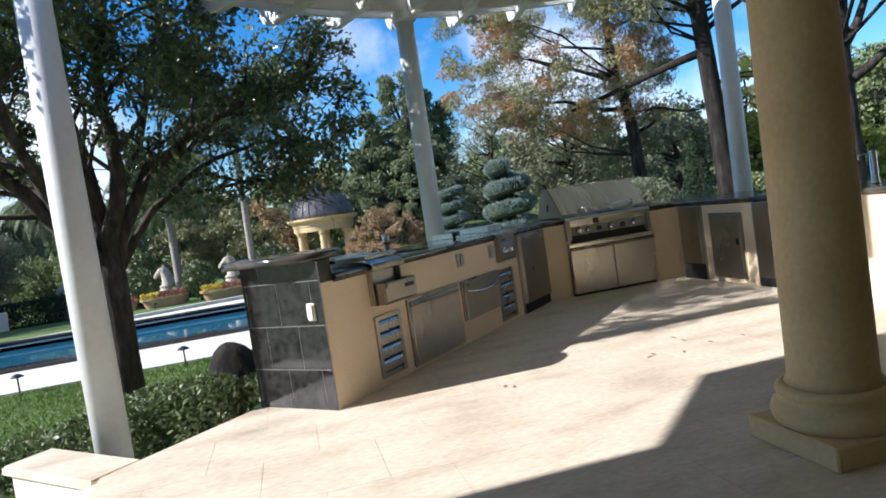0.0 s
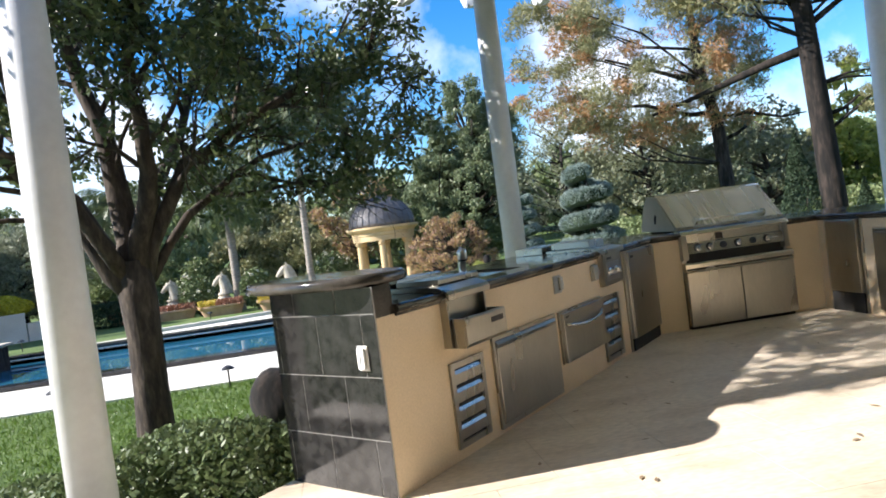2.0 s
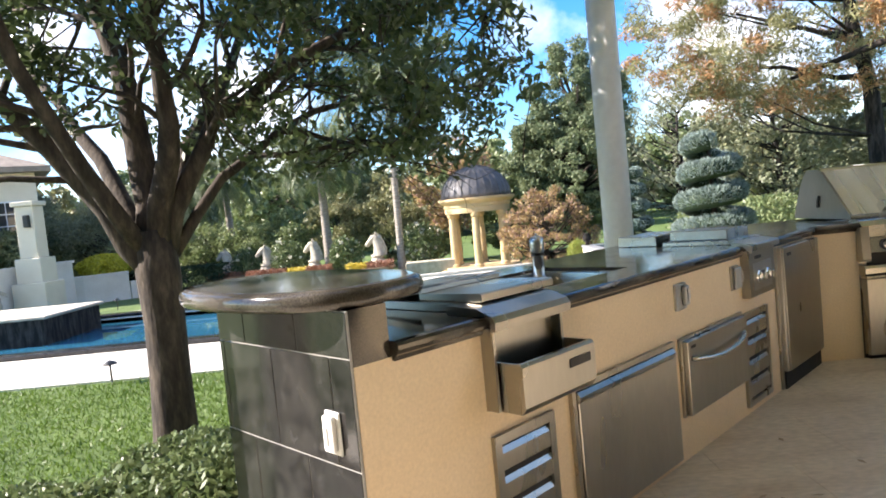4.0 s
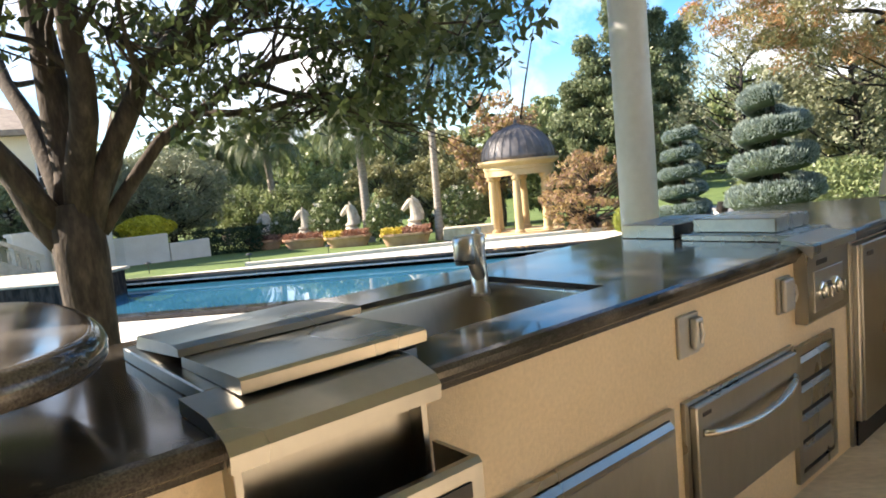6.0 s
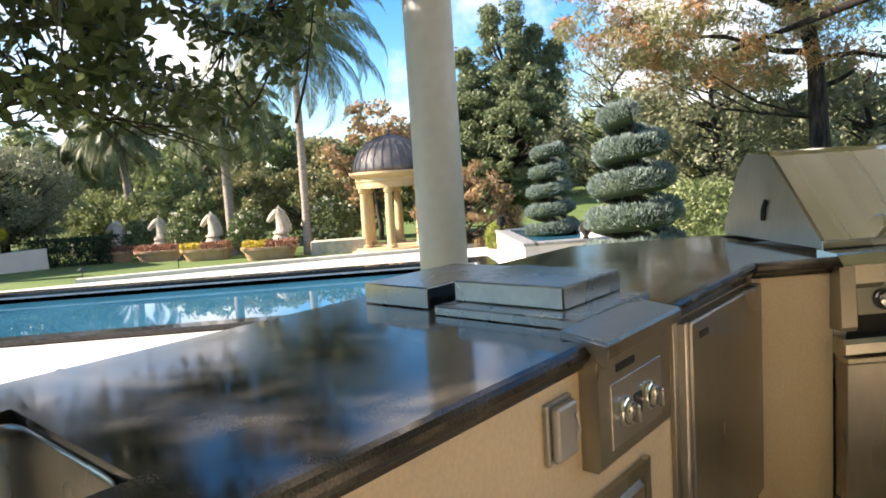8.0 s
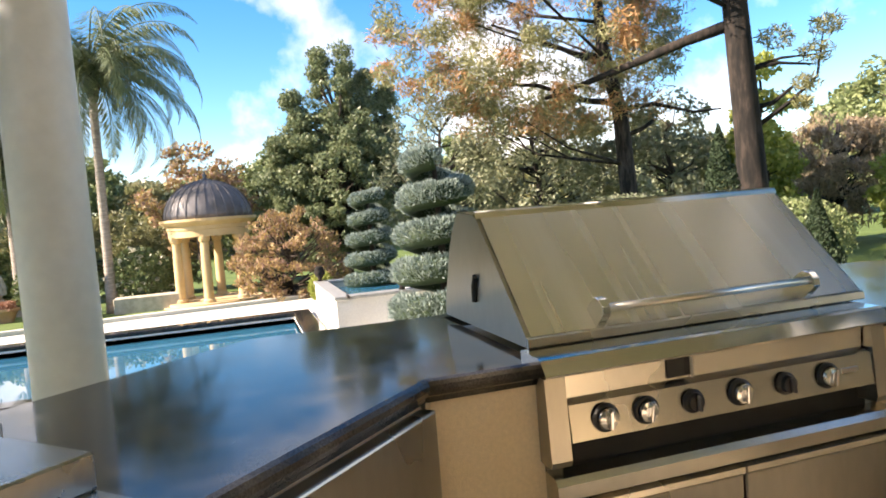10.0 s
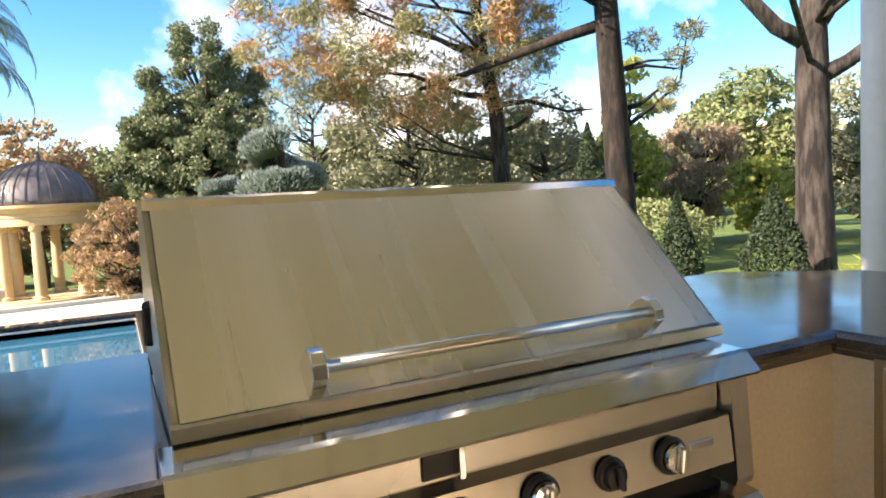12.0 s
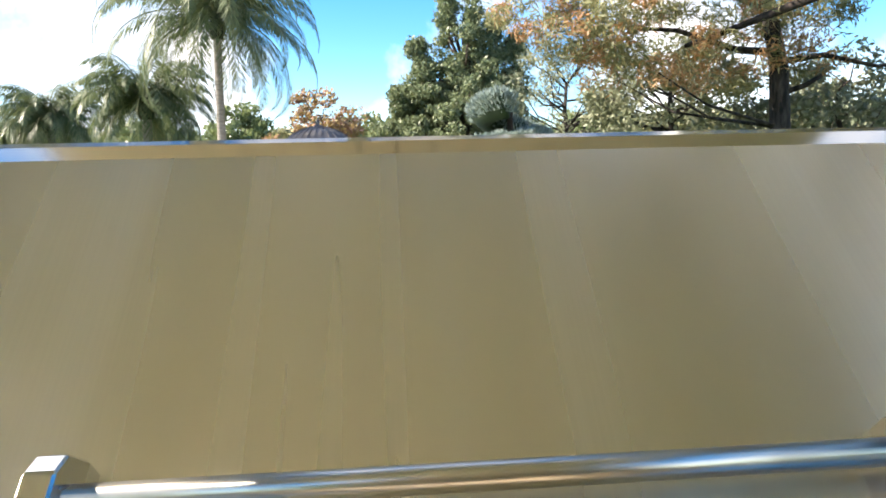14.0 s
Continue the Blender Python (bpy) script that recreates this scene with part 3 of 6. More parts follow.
def oval(cs, cd, hs, hd, e, n=72):
    out = []
    for i in range(n):
        a = 2 * math.pi * i / n
        c, s = math.cos(a), math.sin(a)
        out.append((cs + hs * math.copysign(abs(c) ** (2 / e), c), cd + hd * math.copysign(abs(s) ** (2 / e), s)))
    return out


bm = bmesh.new()
rings = []
for k, z in ((-0.022, 1.006), (-0.008, 1.009), (-0.001, 1.02), (0.0, 1.034), (-0.003, 1.048), (-0.011, 1.058), (-0.024, 1.0628), (-0.028, 1.063), (-0.034, 1.063)):
    rings.append([bm.verts.new((x, y, z)) for x, y in oval(0.16, 0.46, 0.29 + k, 0.475 + k, 2.6)])
for ra, rb in zip(rings, rings[1:]):
    for i in range(72):
        bm.faces.new((ra[i], ra[(i + 1) % 72], rb[(i + 1) % 72], rb[i]))
bm.faces.new(rings[0][::-1])
bm.faces.new(rings[-1])
solid("bar_top", bm, GRANITE, "raised oval black granite bar top", "bar top", m=A, smooth=True)

# tiled bar end
t = thing("tile_cladding", A @ pose(0.025, 0.735, 0, 0, 0, -90), "black granite tiles with pale grout on the bar end", "tile cladding", kind="structure")
bm = bmesh.new()
box(bm, 0.0, 0.735, -0.0055, 0.002, -0.02, 1.004)
part("grout", bm, GROUT, t)
rowz = [-0.02, 0.275, 0.577, 0.878, 1.003]
for r, (z0, z1) in enumerate(zip(rowz, rowz[1:])):
    x = -0.125 if r % 2 else -0.275
    while x < 0.735:
        xa, xb = max(x, 0.0), min(x + 0.305, 0.735)
        if xb - xa > 0.02:
            bm = bmesh.new()
            box(bm, xa + 0.002, xb - 0.002, -0.008, 0.001, z0 + 0.002, z1 - 0.002, 0.001)
            part("tile", bm, TILE, t)
        x += 0.305

# outlet with a white cover on the tiled end
t = thing("outlet", A @ pose(0.025, 0.1, 0.67, 0, 0, -90), "white plastic weatherproof outlet cover on black tile", "outlet")
bm = bmesh.new()
box(bm, -0.034, 0.034, -0.016, -0.008, -0.06, 0.06, 0.004)
part("plate", bm, WHITE_PLASTIC, t)
bm = bmesh.new()
box(bm, -0.024, 0.024, -0.034, -0.016, -0.05, 0.052, 0.008, 2)
part("cover", bm, WHITE_PLASTIC, t)
bm = bmesh.new()
box(bm, -0.003, 0.003, -0.037, -0.034, -0.03, 0.02)
part("hinge", bm, CONDUIT, t)


# ---- appliances ----
def louvre_vent(m, w, h, label):
    t = thing("vent_panel", m, label, "vent panel", "louvred vents")
    f = 0.032
    bm = bmesh.new()
    for x0, x1, z0, z1 in ((0, f, 0, h), (w - f, w, 0, h), (f, w - f, 0, f), (f, w - f, h - f, h)):
        box(bm, x0, x1, -0.016, 0.004, z0, z1)
    part("frame", bm, STEEL, t)
    bm = bmesh.new()
    box(bm, f, w - f, -0.0035, 0.003, f, h - f)
    part("backing", bm, DARK, t)
    n = 4
    for i in range(n):
        z0 = f + (h - 2 * f) * i / n
        z1 = f + (h - 2 * f) * (i + 1) / n
        bm = bmesh.new()
        extrude_x(bm, [(-0.0115, z0 + 0.012), (-0.0145, z0 + 0.014), (-0.0145, z1 - 0.03), (-0.005, z1 - 0.012), (-0.004, z1 - 0.016), (-0.0115, z1 - 0.032)], f + 0.001, w - f - 0.001)
        part("slat", bm, STEEL, t)


def access_door(m, w, h, label, lever=False, top=True):
    t = thing("access_door", m, label, "access door")
    bm = bmesh.new()
    f = 0.022
    for x0, x1, z0, z1 in ((0, f, 0, h), (w - f, w, 0, h), (f, w - f, 0, f), (f, w - f, h - f, h)):
        box(bm, x0, x1, -0.018, 0.004, z0, z1)
    part("frame", bm, STEEL, t)
    bm = bmesh.new()
    box(bm, f + 0.004, w - f - 0.004, -0.026, -0.002, f + 0.004, h - f - (0.04 if top else 0.004), 0.003)
    d = part("door", bm, STEEL, t)
    if top:
        bm = bmesh.new()
        extrude_x(bm, [(-0.03, h - f - 0.038), (-0.034, h - f - 0.02), (-0.022, h - f - 0.004), (-0.004, h - f - 0.004), (-0.004, h - f - 0.038)], f + 0.004, w - f - 0.004)
        part("finger_pull", bm, STEEL, d)
    if lever:
        bm = bmesh.new()
        box(bm, w - 0.075, w - 0.055, -0.05, -0.026, h * 0.52, h * 0.62, 0.004)
        part("handle", bm, BLACK, d, "black lever handle")


louvre_vent(A @ pose(0.52, 0, 0.06), 0.315, 0.455, "stainless steel louvred vent panel in the stucco")
access_door(A @ pose(0.945, 0, 0.03), 0.795, 0.535, "wide stainless steel access door under the worktop")


def warming_drawer():
    t = thing("warming_drawer", A @ pose(1.80, 0, 0.2), "stainless steel warming drawer with an arched handle", "drawer")
    w, h = 0.71, 0.36
    bm = bmesh.new()
    for x0, x1, z0, z1 in ((0, 0.02, 0, h), (w - 0.02, w, 0, h), (0.02, w - 0.02, h - 0.012, h)):
        box(bm, x0, x1, -0.014, 0.004, z0, z1)
    part("frame", bm, STEEL, t)
    bm = bmesh.new()
    box(bm, 0.024, w - 0.024, -0.036, -0.001, 0.004, h - 0.016, 0.004)
    d = part("drawer_front", bm, STEEL, t)
    bm = bmesh.new()
    pts = [(0.05 + (w - 0.1) * i / 16, -0.038 - 0.036 * math.sin(math.pi * i / 16) ** 0.5, h - 0.125 + 0.03 * (2 * i / 16 - 1) ** 2) for i in range(17)]
    tube(bm, pts, 0.011, 10)
    part("handle", bm, STEEL_H, d, smooth=True)
    bm = bmesh.new()
    box(bm, 0.055, 0.1, -0.038, -0.036, h - 0.05, h - 0.038)
    part("badge", bm, BLACK, d)


warming_drawer()
louvre_vent(A @ pose(2.525, 0, 0.04), 0.345, 0.5, "stainless steel louvred vent panel beside the fridge")


def wall_outlet(s, z, h, w, conduit):
    t = thing("outlet", A @ pose(s, 0, z), "grey metal weatherproof outlet box on stucco", "outlet", "wall outlets")
    bm = bmesh.new()
    box(bm, 0, w, -0.012, 0.002, 0, h, 0.003)
    part("plate", bm, CONDUIT, t)
    bm = bmesh.new()
    if conduit:
        box(bm, w * 0.5, w * 0.92, -0.034, -0.012, h * 0.15, h * 0.9, 0.008, 2)
    else:
        box(bm, w * 0.08, w * 0.92, -0.03, -0.012, h * 0.04, h * 0.96, 0.008, 2)
    part("cover", bm, CONDUIT, t)
    bm = bmesh.new()
    tube(bm, [(w * 0.7, -0.036, h * 0.3), (w * 0.72, -0.042, h * 0.5), (w * 0.66, -0.038, h * 0.78)], 0.004, 6)
    part("latch", bm, NICKEL, t)


wall_outlet(1.797, 0.687, 0.12, 0.105, True)
wall_outlet(2.42, 0.684, 0.124, 0.095, False)


def fridge(m, w, h, label, kick=0.1, badge=True):
    t = thing("refrigerator", m, label, "refrigerator", "outdoor fridges")
    bm = bmesh.new()
    box(bm, 0.03, w - 0.03, -0.022, 0.003, 0.0, kick)
    part("kick_plate", bm, DARK, t, "black kick plate")
    for x0, x1 in ((0, 0.03), (w - 0.022, w)):
        bm = bmesh.new()
        box(bm, x0, x1, -0.014, 0.003, 0.002, h, 0.002)
        part("frame", bm, STEEL, t)
    bm = bmesh.new()
    box(bm, 0.05, w - 0.03, -0.045, -0.001, kick + 0.005, h - 0.01, 0.006, 2)
    d = part("door", bm, STEEL, t)
    bm = bmesh.new()
    box(bm, 0.03, 0.05, -0.036, -0.002, kick + 0.005, h - 0.01, 0.004)
    part("handle", bm, NICKEL, d)
    if badge:
        bm = bmesh.new()
        box(bm, 0.1, 0.165, -0.048, -0.045, h - 0.065, h - 0.047)
        b = part("badge", bm, BLACK, d, "small dark nameplate")


fridge(A @ pose(3.04, 0, 0), 0.72, 0.845, "stainless steel under-counter refrigerator with black kick plate")


def knob(parent, x, y, z, r=0.026, material=None, name="knob"):
    spin = pose(x, y, z, 90, 0, 0) @ pose(0, 0, 0, 0, 0, random.uniform(-15, 15))
    bm = bmesh.new()
    lathe(bm, [(r * 1.3, 0), (r * 1.3, 0.004), (r * 1.22, 0.009), (r * 1.06, 0.011), (r * 1.04, 0.006)], 28)
    bmesh.ops.transform(bm, matrix=spin, verts=bm.verts)
    part("bezel", bm, CHROME if material is None else BLACK, parent)
    bm = bmesh.new()
    lathe(bm, [(r * 0.98, 0.004), (r * 0.98, 0.016), (r * 0.9, 0.021), (r * 0.5, 0.023)], 28)
    box(bm, -r * 0.2, r * 0.2, -r * 0.86, r * 0.86, 0.021, 0.037, 0.004, 2)
    bmesh.ops.transform(bm, matrix=spin, verts=bm.verts)
    return part(name, bm, material or CHROME, parent, smooth=False)


def side_burner():
    t = thing("side_burner", A @ pose(2.565, 0, 0), "stainless steel side burner with two knobs and a lid", "side burner")
    w = 0.37
    bm = bmesh.new()
    extrude_x(bm, [(0.003, 0.62), (-0.038, 0.62), (-0.045, 0.628), (-0.045, 0.868), (-0.036, 0.875), (0.003, 0.875)], 0.0, w)
    body = part("panel", bm, STEEL, t)
    bm = bmesh.new()
    extrude_x(bm, [(-0.07, 0.87), (-0.0735, 0.873), (-0.0735, 0.9), (-0.068, 0.907), (0.039, 0.921), (0.039, 0.904), (-0.055, 0.892), (-0.064, 0.886), (-0.064, 0.87)], 0.0, w + 0.01)
    part("ledge", bm, STEEL, t)
    bm = bmesh.new()
    extrude_x(bm, [(0.0, 0.913), (-0.0735, 0.9), (-0.07, 0.855)], -0.012, -0.001)
    part("end_tip", bm, STEEL_LID, t, "folded sheet corner bent down over the granite edge")
    bm = bmesh.new()
    box(bm, 0.05, w - 0.06, -0.0485, -0.045, 0.655, 0.80, 0.001)
    part("control_plate", bm, NICKEL, body)
    for x in (0.11, 0.235):
        knob(t, x, -0.0485, 0.725)
    bm = bmesh.new()
    box(bm, 0.153, 0.193, -0.052, -0.0485, 0.7, 0.75, 0.003)
    part("igniter", bm, BLACK, t)
    bm = bmesh.new()
    box(bm, 0.08, 0.17, -0.047, -0.045, 0.82, 0.838)
    part("badge", bm, BLACK, t, "small dark nameplate")
    # base tray and lid
    bm = bmesh.new()
    box(bm, 0.08, 0.455, 0.04, 0.47, TOP, 0.925, 0.003)
    part("tray", bm, STEEL_LID, t)
    bm = bmesh.new()
    box(bm, 0.155, 0.455, 0.12, 0.46, 0.925, 0.982, 0.004)
    part("lid", bm, STEEL_LID, t)


side_burner()
t = thing("burner_lid", A @ pose(2.69, 0.53, TOP), "low stainless steel lid on the worktop by the post", "lid")
bm = bmesh.new()
box(bm, 0.0, 0.42, 0.0, 0.26, 0.0, 0.062, 0.004)
part("cover", bm, STEEL_LID, t)
bm = bmesh.new()
box(bm, 0.08, 0.28, -0.004, 0.0, 0.02, 0.035)
part("lip", bm, STEEL_LID, t)


def cocktail_station():
    t = thing("ice_bin", A @ pose(0.515, 0, 0), "stainless steel ice bin with lids and a bottle trough", "ice bin")
    w = 0.365
    bm = bmesh.new()
    extrude_x(bm, [(0.003, 0.60), (-0.01, 0.60), (-0.01, 0.862), (0.003, 0.862)], 0, w)
    part("back_panel", bm, STEEL, t)
    for x0 in (0.0, w - 0.012):
        bm = bmesh.new()
        extrude_x(bm, [(-0.01, 0.602), (-0.05, 0.602), (-0.05, 0.862), (-0.01, 0.862)], x0, x0 + 0.012)
        part("cheek", bm, STEEL, t)
    bm = bmesh.new()
    extrude_x(bm, [(-0.075, 0.857), (-0.078, 0.885), (-0.065, 0.903), (0.0, 0.926), (0.13, 0.93), (0.13, 0.903), (-0.045, 0.9), (-0.06, 0.88), (-0.06, 0.857)], -0.012, w + 0.018)
    part("ledge", bm, STEEL, t)
    # trough
    bm = bmesh.new()
    x0, x1 = 0.02, w + 0.045
    prof = [(-0.012, 0.60), (-0.125, 0.60), (-0.14, 0.62), (-0.14, 0.745), (-0.132, 0.755), (-0.12, 0.755), (-0.12, 0.625), (-0.03, 0.615), (-0.012, 0.615)]
    extrude_x(bm, prof, x0, x1)
    for xa in (x0, x1 - 0.012):
        extrude_x(bm, [(-0.012, 0.601), (-0.122, 0.601), (-0.122, 0.754), (-0.012, 0.754)], xa + 0.0005, xa + 0.0115)
    tr = part("trough", bm, STEEL, t)
    bm = bmesh.new()
    box(bm, 0.26, 0.38, -0.144, -0.14, 0.69, 0.72, 0.0015)
    part("badge", bm, BLACK, tr, "dark nameplate")
    # bin rim and lids
    bm = bmesh.new()
    box(bm, 0.03, 0.49, 0.131, 0.66, TOP, 0.931, 0.003)
    part("rim", bm, STEEL, t)
    bm = bmesh.new()
    extrude_x(bm, [(0.045, 0.932), (0.034, 0.935), (0.034, 0.957), (0.044, 0.962), (0.33, 0.954), (0.33, 0.932)], 0.06, 0.445)
    part("lid", bm, STEEL, t, "sliding front lid with a folded lip")
    bm = bmesh.new()
    extrude_x(bm, [(0.31, 0.957), (0.31, 0.972), (0.34, 0.977), (0.6, 0.962), (0.62, 0.932), (0.6, 0.932)], 0.05, 0.47)
    part("lid", bm, STEEL, t, "raised rear lid")


cocktail_station()


def sink():
    t = thing("sink", A @ pose(SK[0], SK[2], 0), "stainless steel undermount sink in black granite", "sink")
    w, d, z0, z1 = SK[1] - SK[0], SK[3] - SK[2], 0.66, TOP - 0.016
    bm = bmesh.new()
    rings = []
    for ins, z in ((0.0015, z1), (0.004, z1 - 0.001), (0.006, z1 - 0.012), (0.016, z0 + 0.05), (0.05, z0)):
        rings.append([bm.verts.new((x, y, z)) for x, y in oval(w / 2, d / 2, w / 2 - ins, d / 2 - ins, 9, 64)])
    for ra, rb in zip(rings, rings[1:]):
        for i in range(64):
            bm.faces.new((ra[i], ra[(i + 1) % 64], rb[(i + 1) % 64], rb[i]))
    bm.faces.new(rings[-1])
    bowl = part("bowl", bm, STEEL, t, smooth=True)
    sm = bowl.modifiers.new("shell", "SOLIDIFY")
    sm.thickness, sm.offset = 0.003, -1
    bm = bmesh.new()
    lathe(bm, [(0.045, z0 + 0.001), (0.045, z0 + 0.005), (0.03, z0 + 0.003)], 24, w / 2, d / 2)
    part("drain", bm, CHROME, t)


sink()


def faucet():
    t = thing("faucet", A @ pose(1.645, 0.62, 0.0), "single lever chrome faucet behind the sink", "faucet")
    b = TOP - 0.047
    bm = bmesh.new()
    lathe(bm, [(0.034, b), (0.034, b + 0.012), (0.029, b + 0.02), (0.027, b + 0.15), (0.03, b + 0.165), (0.03, b + 0.195), (0.022, b + 0.205)], 28)
    part("body", bm, NICKEL, t, smooth=True)
    bm = bmesh.new()
    tube(bm, [(-0.01, -0.01, b + 0.07), (-0.09, -0.07, b + 0.145), (-0.14, -0.108, b + 0.185), (-0.165, -0.127, b + 0.195)], [0.023, 0.021, 0.021, 0.02], 16)
    sp = part("spout", bm, NICKEL, t, smooth=True)
    bm = bmesh.new()
    lathe(bm, [(0.028, b + 0.145), (0.032, b + 0.155), (0.033, b + 0.19), (0.031, b + 0.215), (0.024, b + 0.222)], 24, -0.172, -0.132)
    part("spray_head", bm, NICKEL, sp, smooth=True)
    bm = bmesh.new()
    lathe(bm, [(0.03, b + 0.135), (0.031, b + 0.148)], 24, -0.172, -0.132)
    part("aerator", bm, BLACK, sp)
    bm = bmesh.new()
    tube(bm, [(0.0, 0.0, b + 0.2), (0.02, 0.012, b + 0.214), (0.04, 0.03, b + 0.218)], [0.018, 0.012, 0.008], 10)
    part("lever", bm, NICKEL, t, smooth=True)


faucet()


def grill():
    x0, x1 = 3.1, 4.19
    t = thing("grill", pose(x0, 6.95, 0), "large built-in stainless steel gas grill with closed hood", "grill")
    w = x1 - x0
    # firebox body behind the front
    bm = bmesh.new()
    box(bm, 0.004, w - 0.004, 0.05, 0.78, 0.0, 0.872)
    part("body", bm, STEEL, t)
    # control panel, recessed upper strip and tilted lower strip
    bm = bmesh.new()
    extrude_x(bm, [(0.05, 0.872), (0.028, 0.872), (0.028, 0.80), (0.0, 0.79), (-0.012, 0.70), (0.03, 0.69), (0.05, 0.69)], 0.05, w - 0.08)
    cp = part("control_panel", bm, STEEL_H, t)
    for xa, xb in ((-0.01, 0.045), (w - 0.075, w - 0.028)):
        bm = bmesh.new()
        extrude_x(bm, [(0.05, 0.88), (0.0, 0.88), (-0.015, 0.66), (-0.01, 0.645), (0.05, 0.645)], xa, xb)
        part("end_cap", bm, STEEL, t)
    bm = bmesh.new()
    box(bm, 0.05, w - 0.05, 0.048, 0.052, 0.62, 0.69)
    part("vent_gap", bm, DARK, t)
    # rounded ledge
    bm = bmesh.new()
    extrude_x(bm, [(-0.022, 0.87), (-0.034, 0.873), (-0.036, 0.879), (-0.006, 0.911), (0.004, 0.9155), (0.1055, 0.918), (0.1055, 0.885), (0.02, 0.87)], -0.02, w - 0.03)
    part("ledge", bm, STEEL_POL, t)
    for i, (kx, black) in enumerate(((0.145, 0), (0.26, 0), (0.4, 1), (0.548, 0), (0.698, 1), (0.842, 0))):
        knob(t, kx, -0.008, 0.748, 0.024 if black else 0.028, BLACK if black else CHROME)
    bm = bmesh.new()
    box(bm, 0.35, 0.412, 0.0245, 0.027, 0.806, 0.862, 0.002)
    dsp = part("thermometer_window", bm, BLACK, cp, "small square black display")
    bm = bmesh.new()
    box(bm, 0.405, 0.416, 0.0, 0.0255, 0.806, 0.862, 0.001)
    part("bezel", bm, CHROME, cp)
    bm = bmesh.new()
    box(bm, 0.895, 0.955, -0.0095, -0.004, 0.744, 0.758, 0.001)
    part("badge", bm, NICKEL, cp, "small metal nameplate")
    # drip tray rail over the doors
    bm = bmesh.new()
    extrude_x(bm, [(0.05, 0.62), (-0.005, 0.615), (-0.018, 0.6), (-0.018, 0.565), (0.0, 0.555), (0.05, 0.555)], 0.0, w)
    part("rail", bm, STEEL_H, t)
    # doors
    for xa, xb in ((0.006, w / 2 - 0.004), (w / 2 + 0.004, w - 0.006)):
        bm = bmesh.new()
        box(bm, xa, xb, -0.016, 0.049, 0.03, 0.53, 0.004)
        d = part("door", bm, STEEL, t)
        bm = bmesh.new()
        extrude_x(bm, [(-0.016, 0.531), (-0.024, 0.535), (-0.022, 0.55), (0.0, 0.553), (0.04, 0.553), (0.04, 0.531)], xa, xb)
        part("finger_pull", bm, STEEL_H, d)
    bm = bmesh.new()
    box(bm, 0.02, w - 0.02, 0.02, 0.05, 0.0, 0.028)
    part("kick_plate", bm, DARK, t)
    # hood
    prof = [(0.108, 0.922), (0.108, 0.945), (0.42, 1.254), (0.446, 1.265), (0.6, 1.274), (0.66, 1.215), (0.70, 1.16), (0.79, 0.97), (0.8, 0.922)]
    bm = bmesh.new()
    extrude_x(bm, prof, 0.012, w + 0.01)
    bmesh.ops.bevel(bm, geom=[e for e in bm.edges if abs(e.verts[0].co.x - e.verts[1].co.x) < 1e-5 and e.verts[0].co.z + e.verts[1].co.z > 1.9], offset=0.004, segments=2, affect="EDGES")
    hd = part("hood", bm, STEEL, t)
    # slightly buckled front sheet
    bm = bmesh.new()
    a, b = Vector((0, 0.1065, 0.9465)), Vector((0, 0.4185, 1.2555))
    out = Vector((0, -0.7036, 0.7106))
    nu, nv = 110, 24
    grid = []
    for iu in range(nu + 1):
        fx = iu / nu
        col = []
        for iv in range(nv + 1):
            fv = iv / nv
            x = 0.0125 + (w - 0.003) * fx
            edge = min(1.0, 12 * fv, 12 * (1 - fv)) * min(1.0, 14 * fx, 14 * (1 - fx))
            bow = 0.0009 * noise.noise(Vector((x * 4.5 + 0.12 * fv * fv, 0.3, 1.7))) + 0.00022 * noise.noise(Vector((x * 13 + 0.2 * fv, 0.1, 4.2)))
            col.append(bm.verts.new(a.lerp(b, fv) + Vector((x, 0, 0)) + out * (0.0016 + edge * bow)))
        grid.append(col)
    for iu in range(nu):
        for iv in range(nv):
            bm.faces.new((grid[iu][iv], grid[iu + 1][iv], grid[iu + 1][iv + 1], grid[iu][iv + 1]))
    uv = bm.loops.layers.uv.new("grain")
    for f in bm.faces:
        for lp in f.loops:
            lp[uv].uv = (lp.vert.co.x, lp.vert.co.z)
    part("front_sheet", bm, STEEL_HOOD, hd, "brushed sheet with soft vertical reflection streaks in its colour", smooth=True)
    for xa in (0.0, w + 0.011):
        bm = bmesh.new()
        extrude_x(bm, [(0.109, 0.9195), (0.109, 0.9445), (0.421, 1.253), (0.447, 1.2645), (0.6, 1.2735), (0.662, 1.216), (0.702, 1.161), (0.792, 0.971), (0.802, 0.9195)], xa, xa + 0.011)
        part("side_panel", bm, STEEL, hd)
    bm = bmesh.new()
    tube(bm, [(-0.002, 0.45, 1.08), (-0.002, 0.47, 1.045), (-0.002, 0.475, 1.0)], 0.012, 8)
    part("pivot_slot", bm, DARK, hd)
    # rolled top edge that mirrors the roof
    bm = bmesh.new()
    extrude_x(bm, [(0.4195, 1.2545), (0.4255, 1.2725), (0.432, 1.2775), (0.6, 1.2805), (0.6, 1.2755), (0.446, 1.2665)], -0.0005, w + 0.0225)
    part("top_roll", bm, STEEL_POL, hd)
    # lip along the foot of the hood
    bm = bmesh.new()
    extrude_x(bm, [(0.1, 0.9192), (0.096, 0.9222), (0.099, 0.942), (0.1075, 0.9475), (0.1075, 0.9192)], -0.0005, w + 0.0225)
    part("lip", bm, STEEL_H, hd)
    # handle standing off the front between two eight-sided end blocks
    n = Vector((0, -0.714, 0.7))
    up = Vector((0, 0.7, 0.714))
    foot = Vector((0, 0.135, 0.958))
